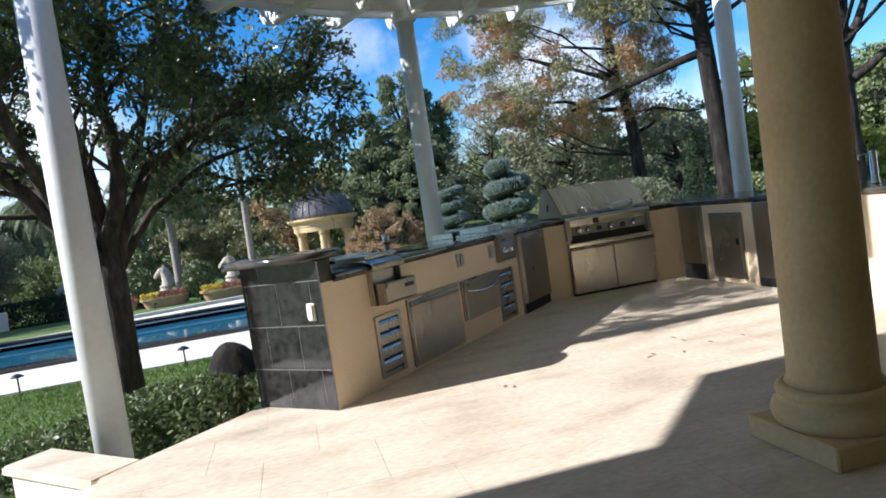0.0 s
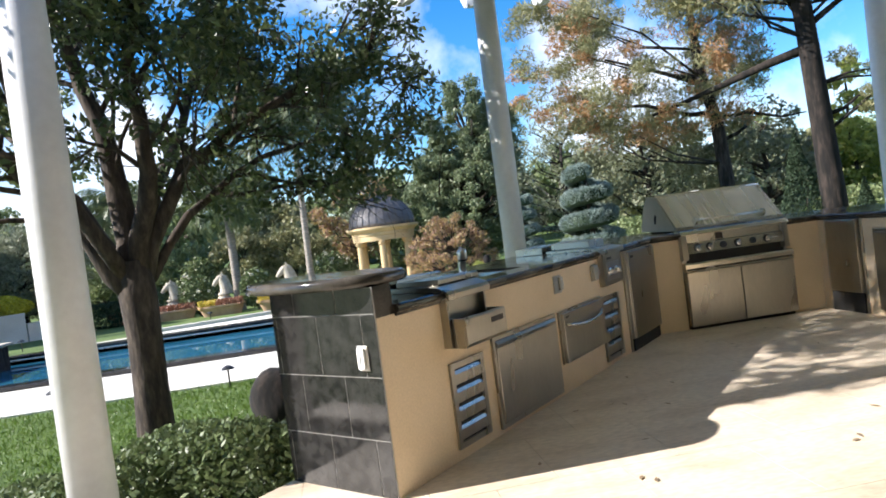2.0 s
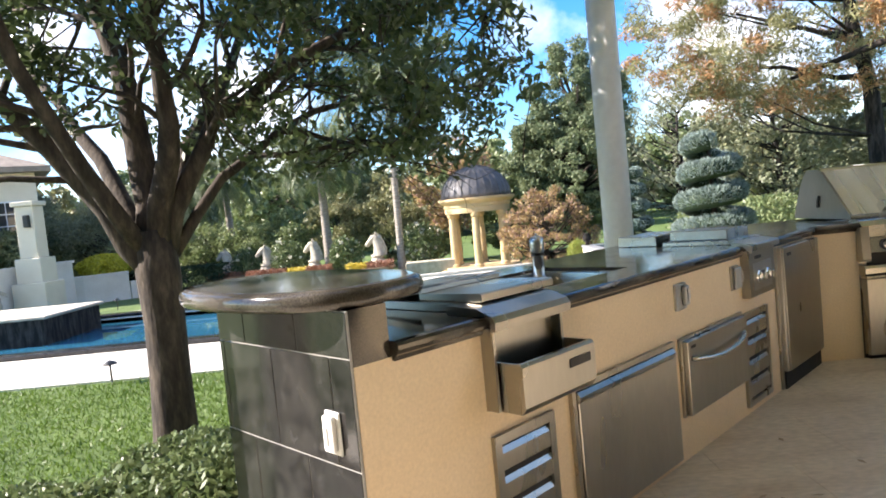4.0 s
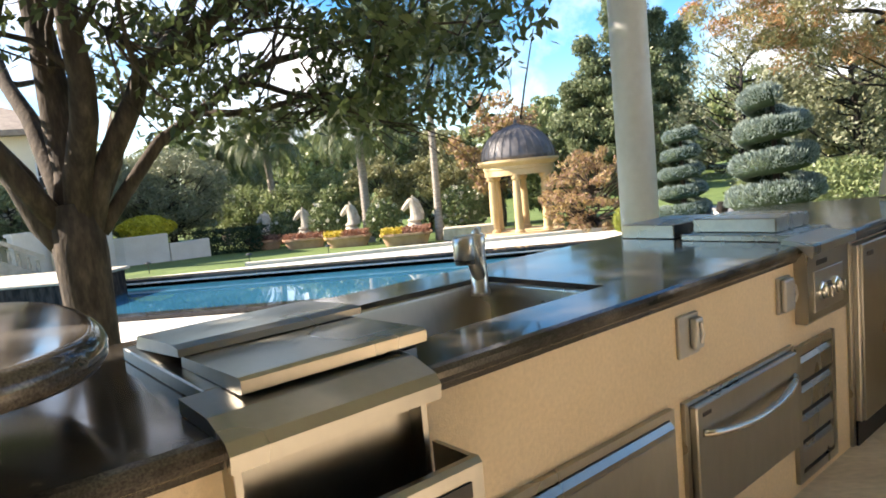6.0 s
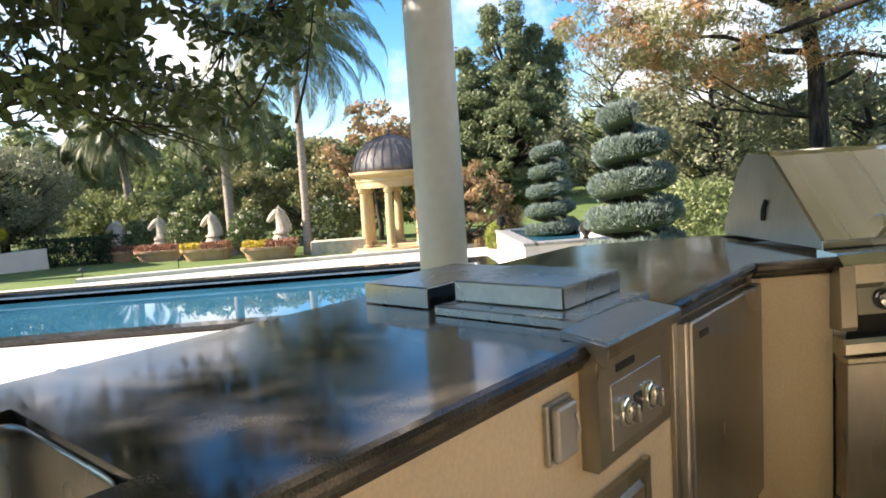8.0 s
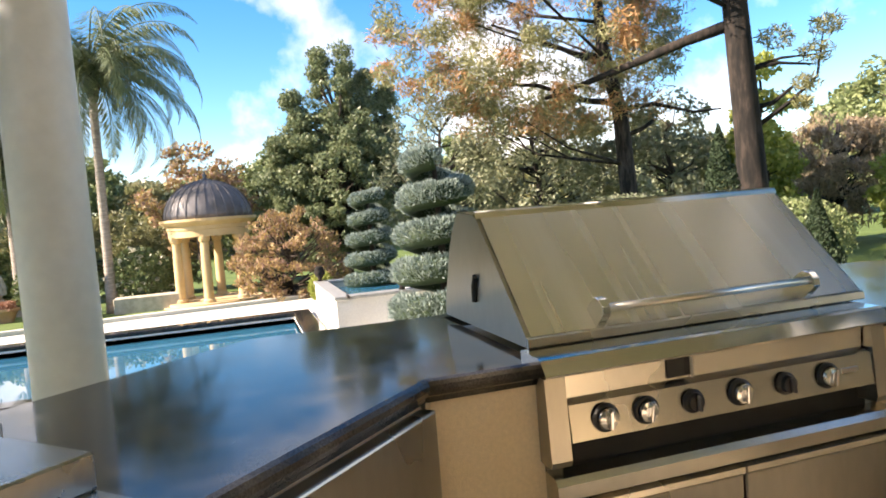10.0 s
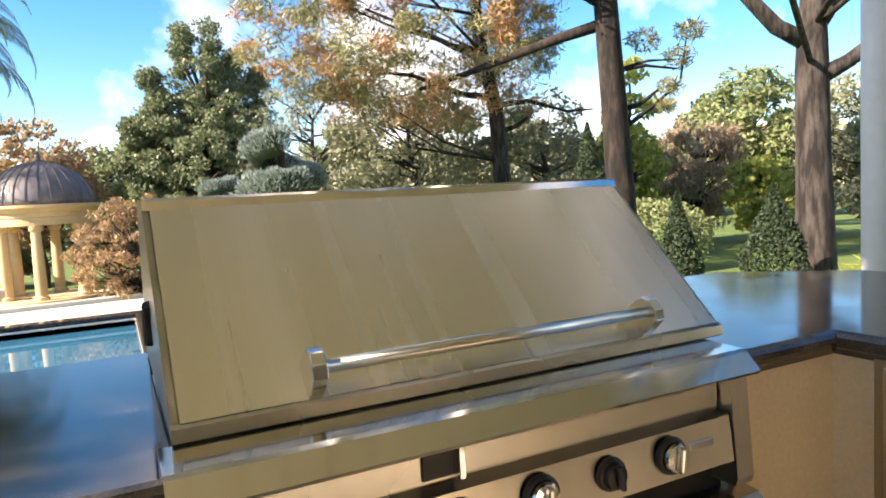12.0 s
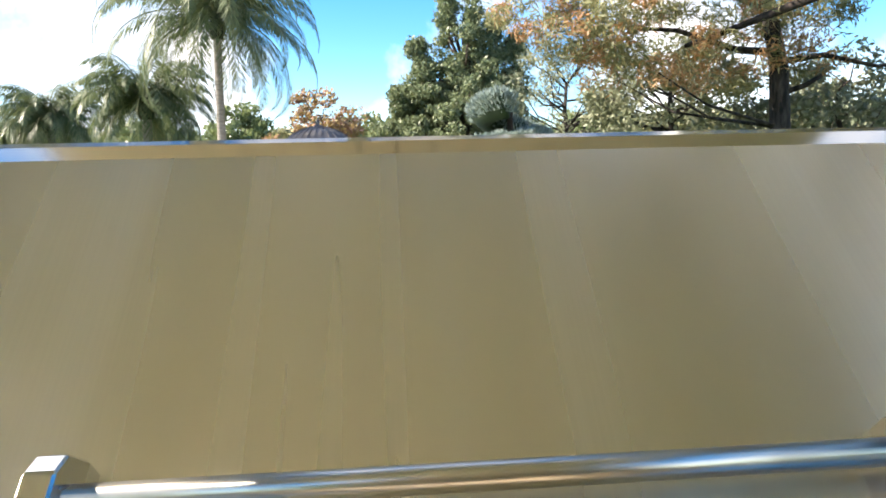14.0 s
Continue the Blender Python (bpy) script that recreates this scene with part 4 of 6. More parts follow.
    for xa, sg in ((0.212, 1), (0.9, -1)):
        bm = bmesh.new()
        a = foot + Vector((xa, 0, 0))
        pts = [(-0.03, 0.0), (0.035, 0.0), (0.038, 0.035), (0.03, 0.072), (0.012, 0.084), (-0.012, 0.084), (-0.03, 0.07)]
        va = [bm.verts.new(a + up * u + n * v - Vector((0.012, 0, 0))) for u, v in pts]
        vb = [bm.verts.new(a + up * u + n * v + Vector((0.012, 0, 0))) for u, v in pts]
        bm.faces.new(va)
        bm.faces.new(vb[::-1])
        for i in range(7):
            bm.faces.new((va[i], vb[i], vb[(i + 1) % 7], va[(i + 1) % 7]))
        bmesh.ops.bevel(bm, geom=list(bm.edges), offset=0.002, segments=1, affect="EDGES")
        br = part("bracket", bm, CHROME, hd)
        bm = bmesh.new()
        q = [(-0.026, 0.0), (0.03, 0.0), (0.03, 0.006), (-0.026, 0.006)]
        va = [bm.verts.new(a + up * u + n * v + Vector((0.0125 * sg, 0, 0))) for u, v in q]
        vb = [bm.verts.new(a + up * u + n * v + Vector((0.05 * sg, 0, 0))) for u, v in q]
        bm.faces.new(va)
        bm.faces.new(vb[::-1])
        for i in range(4):
            bm.faces.new((va[i], vb[i], vb[(i + 1) % 4], va[(i + 1) % 4]))
        part("foot", bm, CHROME, br)
        bm = bmesh.new()
        s0 = a + Vector((0.034 * sg, 0, 0))
        tube(bm, [s0 + n * 0.006, s0 + n * 0.0095], [0.008, 0.006], 10)
        part("screw", bm, DARK, br)
    bm = bmesh.new()
    h = foot + n * 0.058
    tube(bm, [h + Vector((0.2245, 0, 0)), h + Vector((0.8875, 0, 0))], 0.0115, 16)
    part("handle", bm, STEEL_H, hd, smooth=True)


grill()

# run C
fridge(pose(4.52, 6.9, 0, 0, 0, -90), 0.44, 0.85, "narrow stainless steel cooler with a black vent at its foot", 0.18, False)
access_door(pose(4.52, 6.33, 0.05, 0, 0, -90), 0.52, 0.7, "stainless steel access door with a black lever", True, False)
fridge(pose(4.52, 5.64, 0, 0, 0, -90), 1.15, 0.845, "wide stainless steel double refrigerator", 0.09, False)


# tap on the corner worktop
t = thing("tap", pose(4.95, 4.62, TOP), "tall chrome bar tap on the corner worktop", "tap")
bm = bmesh.new()
lathe(bm, [(0.04, 0.0), (0.04, 0.01), (0.032, 0.02), (0.03, 0.27), (0.026, 0.285)], 20)
part("body", bm, CHROME, t, smooth=True)
bm = bmesh.new()
tube(bm, [(0, 0, 0.25), (-0.07, 0.03, 0.26), (-0.1, 0.045, 0.25), (-0.105, 0.047, 0.19)], 0.01, 8)
part("spout", bm, CHROME, t, smooth=True)


# ---- trees and garden ----
def foliage_thing(name, x, y, z, label, category, group=""):
    return thing(name, pose(x, y, z), label, category, group)


def main_tree():
    ox, oy = -1.93, 8.05
    t = thing("tree", pose(ox, oy, GZ), "spreading evergreen tree with dark bark and glossy leaves", "tree")
    bm = bmesh.new()
    tube(bm, [(-0.06, 0, -0.15), (-0.06, 0, 0.06), (-0.05, 0, 0.35), (-0.04, 0, 0.8), (-0.03, 0, 1.3), (-0.04, 0.01, 1.7), (-0.06, 0.02, 2.05)],
         [0.3, 0.225, 0.18, 0.162, 0.16, 0.175, 0.17], 18)
    limbs = [([(-0.05, 0, 1.7), (-0.34, -0.08, 2.25), (-0.66, -0.2, 2.75), (-0.95, -0.3, 3.15), (-1.6, -0.45, 3.8), (-2.3, -0.6, 4.4)], 0.115, 0.035),
             ([(-0.08, 0.03, 1.9), (-0.1, 0.08, 2.6), (-0.16, 0.12, 3.2), (-0.34, 0.2, 3.8), (-0.5, 0.2, 4.5), (-0.8, 0.3, 5.5)], 0.135, 0.035),
             ([(0.0, 0, 1.9), (0.2, -0.1, 2.6), (0.26, -0.2, 3.1), (0.24, -0.3, 3.6), (0.36, -0.4, 4.3), (0.6, -0.4, 5.1)], 0.105, 0.03),
             ([(0.03, 0.05, 1.85), (0.3, 0.1, 2.5), (0.52, 0.15, 2.95), (1.05, 0.3, 3.3), (1.7, 0.5, 3.65), (2.5, 0.7, 3.95)], 0.09, 0.025),
             ([(0.0, 0.1, 1.95), (0.1, 0.5, 2.7), (0.3, 1.0, 3.3), (0.4, 1.7, 4.1), (0.6, 2.4, 4.8)], 0.085, 0.03),
             ([(-0.1, -0.05, 1.9), (-0.35, -0.4, 2.6), (-0.5, -0.8, 3.3), (-0.6, -1.2, 4.1), (-0.7, -1.5, 4.9)], 0.08, 0.025),
             ([(-0.12, 0.1, 1.9), (-0.7, 0.6, 2.75), (-1.3, 1.1, 3.4), (-2.0, 1.5, 4.1)], 0.085, 0.03),
             ([(0.08, 0.08, 1.85), (0.45, 0.35, 2.45), (0.9, 0.7, 2.85), (1.5, 1.2, 3.15), (2.1, 1.7, 3.3)], 0.055, 0.018)]
    tips = []
    for pts, r0, r1 in limbs:
        n = len(pts)
        fine = []
        for k in range(n - 1):
            for f in (0.0, 0.5):
                fine.append(Vector(pts[k]).lerp(Vector(pts[k + 1]), f) + Vector(RNG.normal(size=3)) * (0.03 if f else 0.0))
        fine.append(Vector(pts[-1]))
        tube(bm, fine, [r0 + (r1 - r0) * k / (len(fine) - 1) for k in range(len(fine))], 10)
        for k in range(3, len(fine)):
            d = (fine[k] - fine[k - 1]).normalized()
            side = Vector(RNG.normal(size=3))
            side = (side - d * side.dot(d)).normalized()
            inner = math.hypot(fine[k].x, fine[k].y) < 1.5 or fine[k].x < -0.4
            grow(bm, fine[k], (d * 0.6 + side + Vector((0, 0, 0.15))), RNG.uniform(0.8, 1.35) if inner else 0.6, 0.032 if inner else 0.02, 2 if inner else 1, tips, 0.85, 0.02, 6, 3, 0.3)
    P = np.array(tips)
    # sprays hanging on the pool side
    drop = np.stack([RNG.uniform(0.2, 3.2, 1500), RNG.uniform(-0.2, 1.9, 1500), RNG.uniform(2.4, 4.6, 1500)], 1)
    drop = drop[[noise.noise(Vector(q) * 1.5) > (0.06 if q[2] > 3.4 else -0.02) for q in drop]]
    drop = drop[drop[:, 2] > 2.4 + 0.18 * np.maximum(0, drop[:, 0] - 1.2)]
    drop = drop[(np.hypot(drop[:, 0] + ox - RING_C[0], drop[:, 1] + oy - RING_C[1]) > RING_R + 0.25) & (np.hypot(drop[:, 0], drop[:, 1]) < 3.4)]
    drop = drop[[noise.noise(Vector(q) * 1.1 + Vector((7.0, 0, 0))) > -0.04 for q in drop]]
    for q in drop:
        near = P[np.argmin(((P - q) ** 2).sum(1))]
        if np.linalg.norm(near - q) < 0.7:
            tube(bm, [near, (near + q) / 2 + RNG.normal(size=3) * 0.06, q], [0.01, 0.008, 0.004], 4)
    # the high crown; side and unseen south clumps are added to shade grill and paving
    up = unit(RNG.normal(size=(420, 3))) * RNG.uniform(0.5, 1.0, (420, 1)) ** 0.5 * np.array([3.0, 2.9, 1.8]) + np.array([-0.1, 0.7, 5.4])
    side = unit(RNG.normal(size=(760, 3))) * RNG.uniform(0.2, 1.0, (760, 1)) ** 0.5 * np.array([2.0, 1.3, 1.25]) + np.array([-0.4, -1.1, 5.2])
    south_shade = unit(RNG.normal(size=(260, 3))) * RNG.uniform(0.2, 1.0, (260, 1)) ** 0.5 * np.array([1.3, 0.85, 0.8]) + np.array([-1.0, -2.4, 4.7])
    up = up[[noise.noise(Vector(q) * 0.8) > 0.05 for q in up]]
    P = np.concatenate([P, drop, up, south_shade])
    low = np.where(P[:, 0] > 0.2, 2.38, np.where(P[:, 0] < -1.0, 2.5, 2.75)) + 0.3 * np.array([noise.noise(Vector((q[0], q[1], 3.0))) for q in P])
    P = P[(P[:, 2] > low) & (np.array([noise.noise(Vector(q) * 1.1 + Vector((7.0, 0, 0))) for q in P]) > np.where(P[:, 0] < 0.2, -0.05, -0.04))]
    P = np.concatenate([P, side])
    ring = np.hypot(P[:, 0] + ox - RING_C[0], P[:, 1] + oy - RING_C[1])
    P = P[(np.hypot(P[:, 0], P[:, 1]) < 3.6) & ((ring > RING_R + 0.2) | (P[:, 2] < 3.5)) & (ring > RING_R - 0.3)]
    part("trunk", bm, BARK, t, smooth=True)
    C = blob_points(P, np.full(len(P), 0.2), 17, 0.15, 0.8)
    leaves_at("crown", C, 0.1, 0.045, LEAF_OAK, t, up=-0.3)


main_tree()


def clump_tree(name, x, y, z, trunk, centre, radii, blobs, blob_r, per, leaf, material, bark, label, up=0.0, low=-9.0, gaps=0.0, extra=None, limbs=0.6, sides=9, hollow=0.35, mats2=None, spires=()):
    """A tree built of a trunk, limbs to its clumps, and clumps of leaves. trunk: list of (dx, dy, z, r) above the foot."""
    t = thing(name, pose(x, y, z), label, "tree" if "tree" in name or "pine" in name else "shrub")
    bm = bmesh.new()
    tp = [Vector(p[:3]) for p in trunk]
    tube(bm, tp, [p[3] for p in trunk], sides)
    stem = [a.lerp(b, f) for a, b in zip(tp, tp[1:]) for f in (0.0, 0.2, 0.4, 0.6, 0.8)]
    stem = [a for a in stem if a.z > 0.28 * tp[-1].z] + [tp[-1]]
    u = unit(RNG.normal(size=(blobs, 3))) * RNG.uniform(hollow, 1.0, (blobs, 1)) ** 0.5
    P = np.asarray(centre) + u * np.asarray(radii)
    if gaps:
        keep = np.array([noise.noise(Vector(p) * 0.9 + Vector((x, y, 0))) > gaps - 0.5 for p in P])
        P = P[keep]
    P = P[P[:, 2] > low]
    for sx, sy, z0, z1, r in spires:
        f = RNG.uniform(0, 1, 34)
        P = np.concatenate([P, np.stack([sx + RNG.normal(size=34) * r * (1.05 - f), sy + RNG.normal(size=34) * r * (1.05 - f), z0 + (z1 - z0) * f], 1)])
    for p in P:
        if RNG.random() < limbs:
            want = p[2] - 0.35 * math.hypot(p[0], p[1]) - RNG.uniform(0.0, 0.6)
            q = min(stem, key=lambda a: abs(a.z - want))
            mid = q.lerp(Vector(p), 0.55) + Vector(RNG.normal(size=3)) * 0.15 - Vector((0, 0, 0.12))
            r0 = 0.02 + 0.03 * min(1, trunk[0][3] / 0.3)
            tube(bm, [q, mid, Vector(p)], [r0, r0 * 0.7, r0 * 0.25], 5)
    for pts, r0, r1 in extra or ():
        n = len(pts)
        tube(bm, pts, [r0 + (r1 - r0) * i / (n - 1) for i in range(n)], 8)
    part("trunk", bm, bark, t, smooth=True)
    R = RNG.uniform(0.7, 1.3, len(P)) * blob_r
    if mats2:
        m2, test = mats2
        sel = np.array([test(p) for p in P], bool)
    else:
        sel = np.zeros(len(P), bool)
    for grp, mm in ((~sel, material), (sel, mats2[0] if mats2 else None)):
        if grp.any():
            C = blob_points(P[grp], R[grp], per, 0.25, 0.72)
            leaves_at("crown", C, leaf[0], leaf[1], mm, t, up)
    return t


def trunk_line(h, r, lean=(0.0, 0.0), wob=0.06, n=6, tip=0.35):
    return [(lean[0] * i / n + RNG.normal() * wob * (i > 0), lean[1] * i / n + RNG.normal() * wob * (i > 0), -0.2 + (h + 0.2) * i / n, r * (1 - (1 - tip) * i / n)) for i in range(n + 1)]


gz = ground_z
# pines
rust = lambda p: (noise.noise(Vector(p) * 1.3 + Vector((3.1, 0, 0))) > 0.12) and p[2] < 7.9
g = gz(12.3, 20.8)
clump_tree("pine_tree", 12.3, 20.8, g, [(0.12, 0, -0.2, 0.26), (0.05, 0, 1.5, 0.24), (-0.05, 0, 3.2, 0.22), (-0.1, 0, 4.2, 0.2), (-0.45, 0.1, 6.0, 0.16), (-0.6, 0.1, 9.0, 0.08)],
           (-2.2, 0.3, 6.7), (4.5, 2.6, 3.5), 560, 0.46, 135, (0.22, 0.034), LEAF_PINE, BARK_GREY, "tall pine with grey trunk and browning needles",
           0.2, 3.7, 0.36, limbs=0.05, mats2=(LEAF_RUST, rust),
           extra=[([(-0.05, 0, 3.6), (0.4, -0.2, 3.75), (0.7, -0.3, 3.95)], 0.07, 0.05), ([(-0.1, 0, 4.5), (-1.2, -0.3, 4.5), (-2.6, -0.4, 4.9), (-3.8, -0.3, 5.0)], 0.1, 0.03),
                  ([(-0.05, 0, 4.3), (0.8, -0.2, 4.4), (1.8, -0.5, 4.1), (2.6, -0.6, 4.15)], 0.08, 0.02), ([(-0.3, 0, 5.4), (-1.6, 0.3, 6.0), (-3.4, 0.4, 6.6)], 0.1, 0.03)])
g = gz(12.62, 16.8)
clump_tree("pine_tree", 12.62, 16.8, g, [(0.2, 0, -0.2, 0.34), (0.12, 0, 1.6, 0.3), (0.02, 0, 3.4, 0.27), (-0.1, 0, 5.2, 0.25), (-0.25, 0, 7.4, 0.22), (-0.4, 0, 10.0, 0.1)],
           (-0.5, 0, 9.0), (3.6, 3.0, 2.6), 130, 0.6, 160, (0.24, 0.042), LEAF_PINE, BARK_DARK, "large pine with dark furrowed trunk and long bare limb",
           0.2, 6.2, 0.3, limbs=0.8, sides=12,
           extra=[([(-0.1, 0, 5.4), (-0.7, 0.9, 5.25), (-1.4, 1.8, 5.0), (-2.0, 2.7, 4.8), (-2.7, 3.7, 4.6)], 0.14, 0.05),
                  ([(0.0, 0, 3.6), (0.5, -0.2, 3.7), (0.9, -0.35, 4.0)], 0.07, 0.03), ([(-0.05, 0, 4.4), (0.6, -0.3, 4.5), (1.2, -0.6, 4.4)], 0.05, 0.02),
                  ([(-0.15, 0, 5.9), (0.5, -0.4, 6.4), (1.1, -0.9, 6.8)], 0.09, 0.05)])
C = blob_points([(13.9, 16.2, 3.9), (13.7, 16.3, 3.3), (13.6, 16.3, 2.9), (13.3, 16.6, 4.3), (14.0, 16.0, 4.4)], [0.38, 0.3, 0.25, 0.4, 0.35], 260, 0.2, 0.7)
t = thing("pine_sprays", pose(0, 0, 0), "tufts of dark pine needles on low side twigs", "branch")
leaves_at("needles", C, 0.2, 0.028, LEAF_PINE, t)
bm = bmesh.new()
tube(bm, [(12.9, 16.7, 2.55), (13.4, 16.4, 2.95), (13.9, 16.2, 3.4), (14.0, 16.1, 4.3)], [0.06, 0.045, 0.03, 0.012], 6)
tube(bm, [(12.75, 16.8, 3.7), (13.3, 16.5, 3.85), (13.9, 16.2, 3.85)], [0.04, 0.03, 0.012], 6)
part("twig", bm, BARK_DARK, t)
# spires: unseen foliage mass added so the grill hood mirrors dark green, not sky
g = gz(13.0, 12.7)
clump_tree("tree", 13.0, 12.7, g, [(0.05, 0, -0.2, 0.34), (0.02, 0, 1.0, 0.29), (0.0, 0, 2.4, 0.25), (-0.02, 0, 3.7, 0.24), (0.0, 0, 4.3, 0.21), (0.1, -0.1, 6.5, 0.16), (0.2, -0.2, 8.5, 0.08)],
           (0.2, 0, 8.0), (3.2, 2.8, 2.4), 110, 0.55, 130, (0.2, 0.042), LEAF_PINE, BARK_GREY, "grey-barked tree forking high above the counter",
           0.1, 5.6, 0.3, limbs=0.03, sides=14, spires=[(-5.6 + 1.1 * a, -7.6 + 1.2 * b, 7.2, 10.2, 1.2) for a in range(4) for b in range(4)],
           extra=[([(-0.02, 0, 4.05), (-0.5, 0.25, 4.35), (-1.0, 0.5, 4.95), (-1.5, 0.8, 5.7), (-2.2, 1.2, 6.4)], 0.15, 0.05), ([(0.0, 0, 3.5), (0.3, -0.4, 3.75), (0.6, -0.9, 4.2), (1.0, -1.5, 4.9)], 0.15, 0.05),
                  ([(0.0, 0, 4.2), (0.25, -0.3, 4.8), (0.5, -0.6, 5.8)], 0.13, 0.06)])

# broadleaf background
clump_tree("tree", 6.4, 32, gz(6, 32), trunk_line(6.4, 0.25), (-0.1, 0, 3.6), (2.7, 2.2, 3.3), 260, 0.42, 210, (0.17, 0.07), LEAF_TALL, BARK, "dense grey-green tree with feathery pointed tops", 0.6, 0.3, 0.06,
           spires=((-1.7, 0, 4.0, 7.4, 0.5), (-0.5, 0.2, 4.5, 9.1, 0.55), (0.4, -0.2, 4.5, 9.4, 0.5), (1.3, 0.1, 4.0, 8.3, 0.5), (2.1, 0, 3.5, 7.6, 0.45), (-2.4, 0, 2.5, 5.8, 0.45)))
clump_tree("tree", 0.8, 33, gz(0, 33), trunk_line(4.5, 0.14), (0, 0, 3.6), (2.2, 1.6, 2.3), 75, 0.5, 90, (0.2, 0.11), LEAF_RED, BARK, "thin tree with purplish brown leaves", 0.1, 0.6, 0.3)
clump_tree("tree", 3.2, 35.5, gz(3, 35), trunk_line(4.5, 0.14), (0, 0, 2.8), (3.0, 1.6, 2.6), 90, 0.6, 110, (0.24, 0.13), LEAF_BG, BARK, "green broadleaf tree behind the pavilion", 0.1, 0.2, 0.1)
clump_tree("tree", 8.9, 26.5, gz(9, 26), trunk_line(4.8, 0.14), (0.2, 0, 3.6), (2.3, 1.8, 2.6), 90, 0.5, 70, (0.2, 0.045), LEAF_OLIVE, BARK_GREY, "grey wispy tree with bare twigs", 0.2, 0.4, 0.25, limbs=1.0)
clump_tree("tree", 11.4, 24.5, gz(11, 24), trunk_line(4.4, 0.16), (0.2, 0, 3.2), (2.6, 1.6, 2.4), 110, 0.55, 120, (0.17, 0.07), LEAF_OLIVE, BARK_GREY, "green tree under the pines", 0.1, 0.2, 0.1)
clump_tree("tree", 15.6, 23.5, gz(15, 23), trunk_line(4.0, 0.14), (0, 0, 2.7), (2.2, 1.6, 2.3), 80, 0.5, 110, (0.2, 0.1), LEAF_OLIVE, BARK, "grey-green tree behind the grill", 0.1, 0.2, 0.1)
clump_tree("tree", 18.1, 22.2, gz(18, 22), trunk_line(5.6, 0.09), (0, 0, 3.2), (0.95, 0.9, 2.9), 55, 0.42, 100, (0.22, 0.12), LEAF_LIME, BARK_GREY, "slender sunlit yellow-green tree", -0.2, 0.2, 0.1)
clump_tree("tree", 20.9, 19.6, gz(18, 22), trunk_line(2.6, 0.09), (0, 0, 1.6), (1.2, 0.9, 1.2), 30, 0.4, 90, (0.22, 0.12), LEAF_LIME, BARK_GREY, "low sunlit yellow-green tree", -0.2, 0.0, 0.0)
clump_tree("tree", 21.2, 22.3, gz(21, 22), trunk_line(3.8, 0.16), (0, 0, 2.3), (1.7, 1.3, 1.9), 85, 0.42, 130, (0.26, 0.045), LEAF_BROWN, BARK_GREY, "weeping tree with dry brown foliage", -1.4, 0.2, 0.1, limbs=0.9)
clump_tree("tree", 26.5, 24.3, gz(26, 24), trunk_line(5.4, 0.2), (0, 0, 3.8), (2.6, 2.2, 2.6), 100, 0.6, 110, (0.24, 0.12), LEAF_BG, BARK_GREY, "green tree on the slope", 0.1, 0.4, 0.2)
clump_tree("tree", 25.2, 18.8, gz(25, 19), trunk_line(4.6, 0.2), (0, 0, 3.2), (2.8, 2.6, 2.6), 110, 0.6, 110, (0.22, 0.1), LEAF_OLIVE, BARK_GREY, "olive-green tree on the slope", 0.1, 0.2, 0.15)
clump_tree("tree", 21.5, 12.5, gz(21, 13), trunk_line(4.6, 0.2), (0, 0, 3.2), (2.6, 2.6, 2.8), 100, 0.6, 110, (0.2, 0.08), LEAF_PINE, BARK_GREY, "pale green tree beyond the corner counter", 0.1, 0.2, 0.2)
clump_tree("olive_tree", -13.6, 31.2, gz(-13, 31), trunk_line(3.4, 0.2), (0, 0, 2.7), (2.7, 2.0, 2.0), 190, 0.55, 190, (0.16, 0.045), LEAF_OLIVE, BARK, "grey-green olive tree behind the planter wall", 0.1, 0.4, 0.1)
clump_tree("olive_tree", -19.0, 31.5, gz(-18, 31), trunk_line(3.8, 0.2), (0, 0, 2.9), (2.9, 2.0, 2.2), 190, 0.55, 190, (0.16, 0.045), LEAF_OLIVE, BARK, "broad grey-green olive tree", 0.1, 0.4, 0.1)
clump_tree("autumn_shrub", 3.6, 23.6, gz(3.6, 23.6), trunk_line(1.2, 0.05), (0, 0, 1.0), (1.5, 1.0, 1.5), 190, 0.2, 75, (0.11, 0.035), LEAF_RED, BARK, "shrub with rusty and purplish autumn leaves", 1.1, -0.2, 0.0)
for hx, hy, top in ((-11.8, 35.5, 2.9), (-9.4, 34.8, 3.0), (-7.2, 34.5, 3.3), (-4.9, 34.2, 3.5), (-2.6, 34.4, 3.2), (-0.6, 35.2, 3.0)):
    clump_tree("shrub", hx, hy, gz(hx, hy), trunk_line(top * 0.6, 0.08), (0, 0, top * 0.55), (1.6, 1.1, top * 0.5), 60, 0.45, 120, (0.2, 0.07), LEAF_PINE if hx > -6 else LEAF_BG, BARK, "tall green hedge shrub behind the statues", 0.3, 0.0, 0.0)

# distant tree belt: five kinds, repeated
belt = []
for k, (mm, h, r) in enumerate(((LEAF_BG, 7.0, 3.4), (LEAF_OLIVE, 6.0, 3.2), (LEAF_BG, 8.5, 3.0), (LEAF_OLIVE, 7.0, 3.2), (LEAF_PINE, 6.5, 3.0))):
    belt.append(clump_tree("tree", -40 + 6 * k, 58 + k, gz(-40 + 6 * k, 58 + k) - 0.2, trunk_line(h * 0.7, 0.22), (0, 0, h * 0.55), (r, r, h * 0.45), 110, 0.85, 85, (0.42, 0.24), mm, BARK, "distant woodland tree on the hillside", 0.1, 0.2, 0.1))
    tagged(belt[-1], group="distant trees")
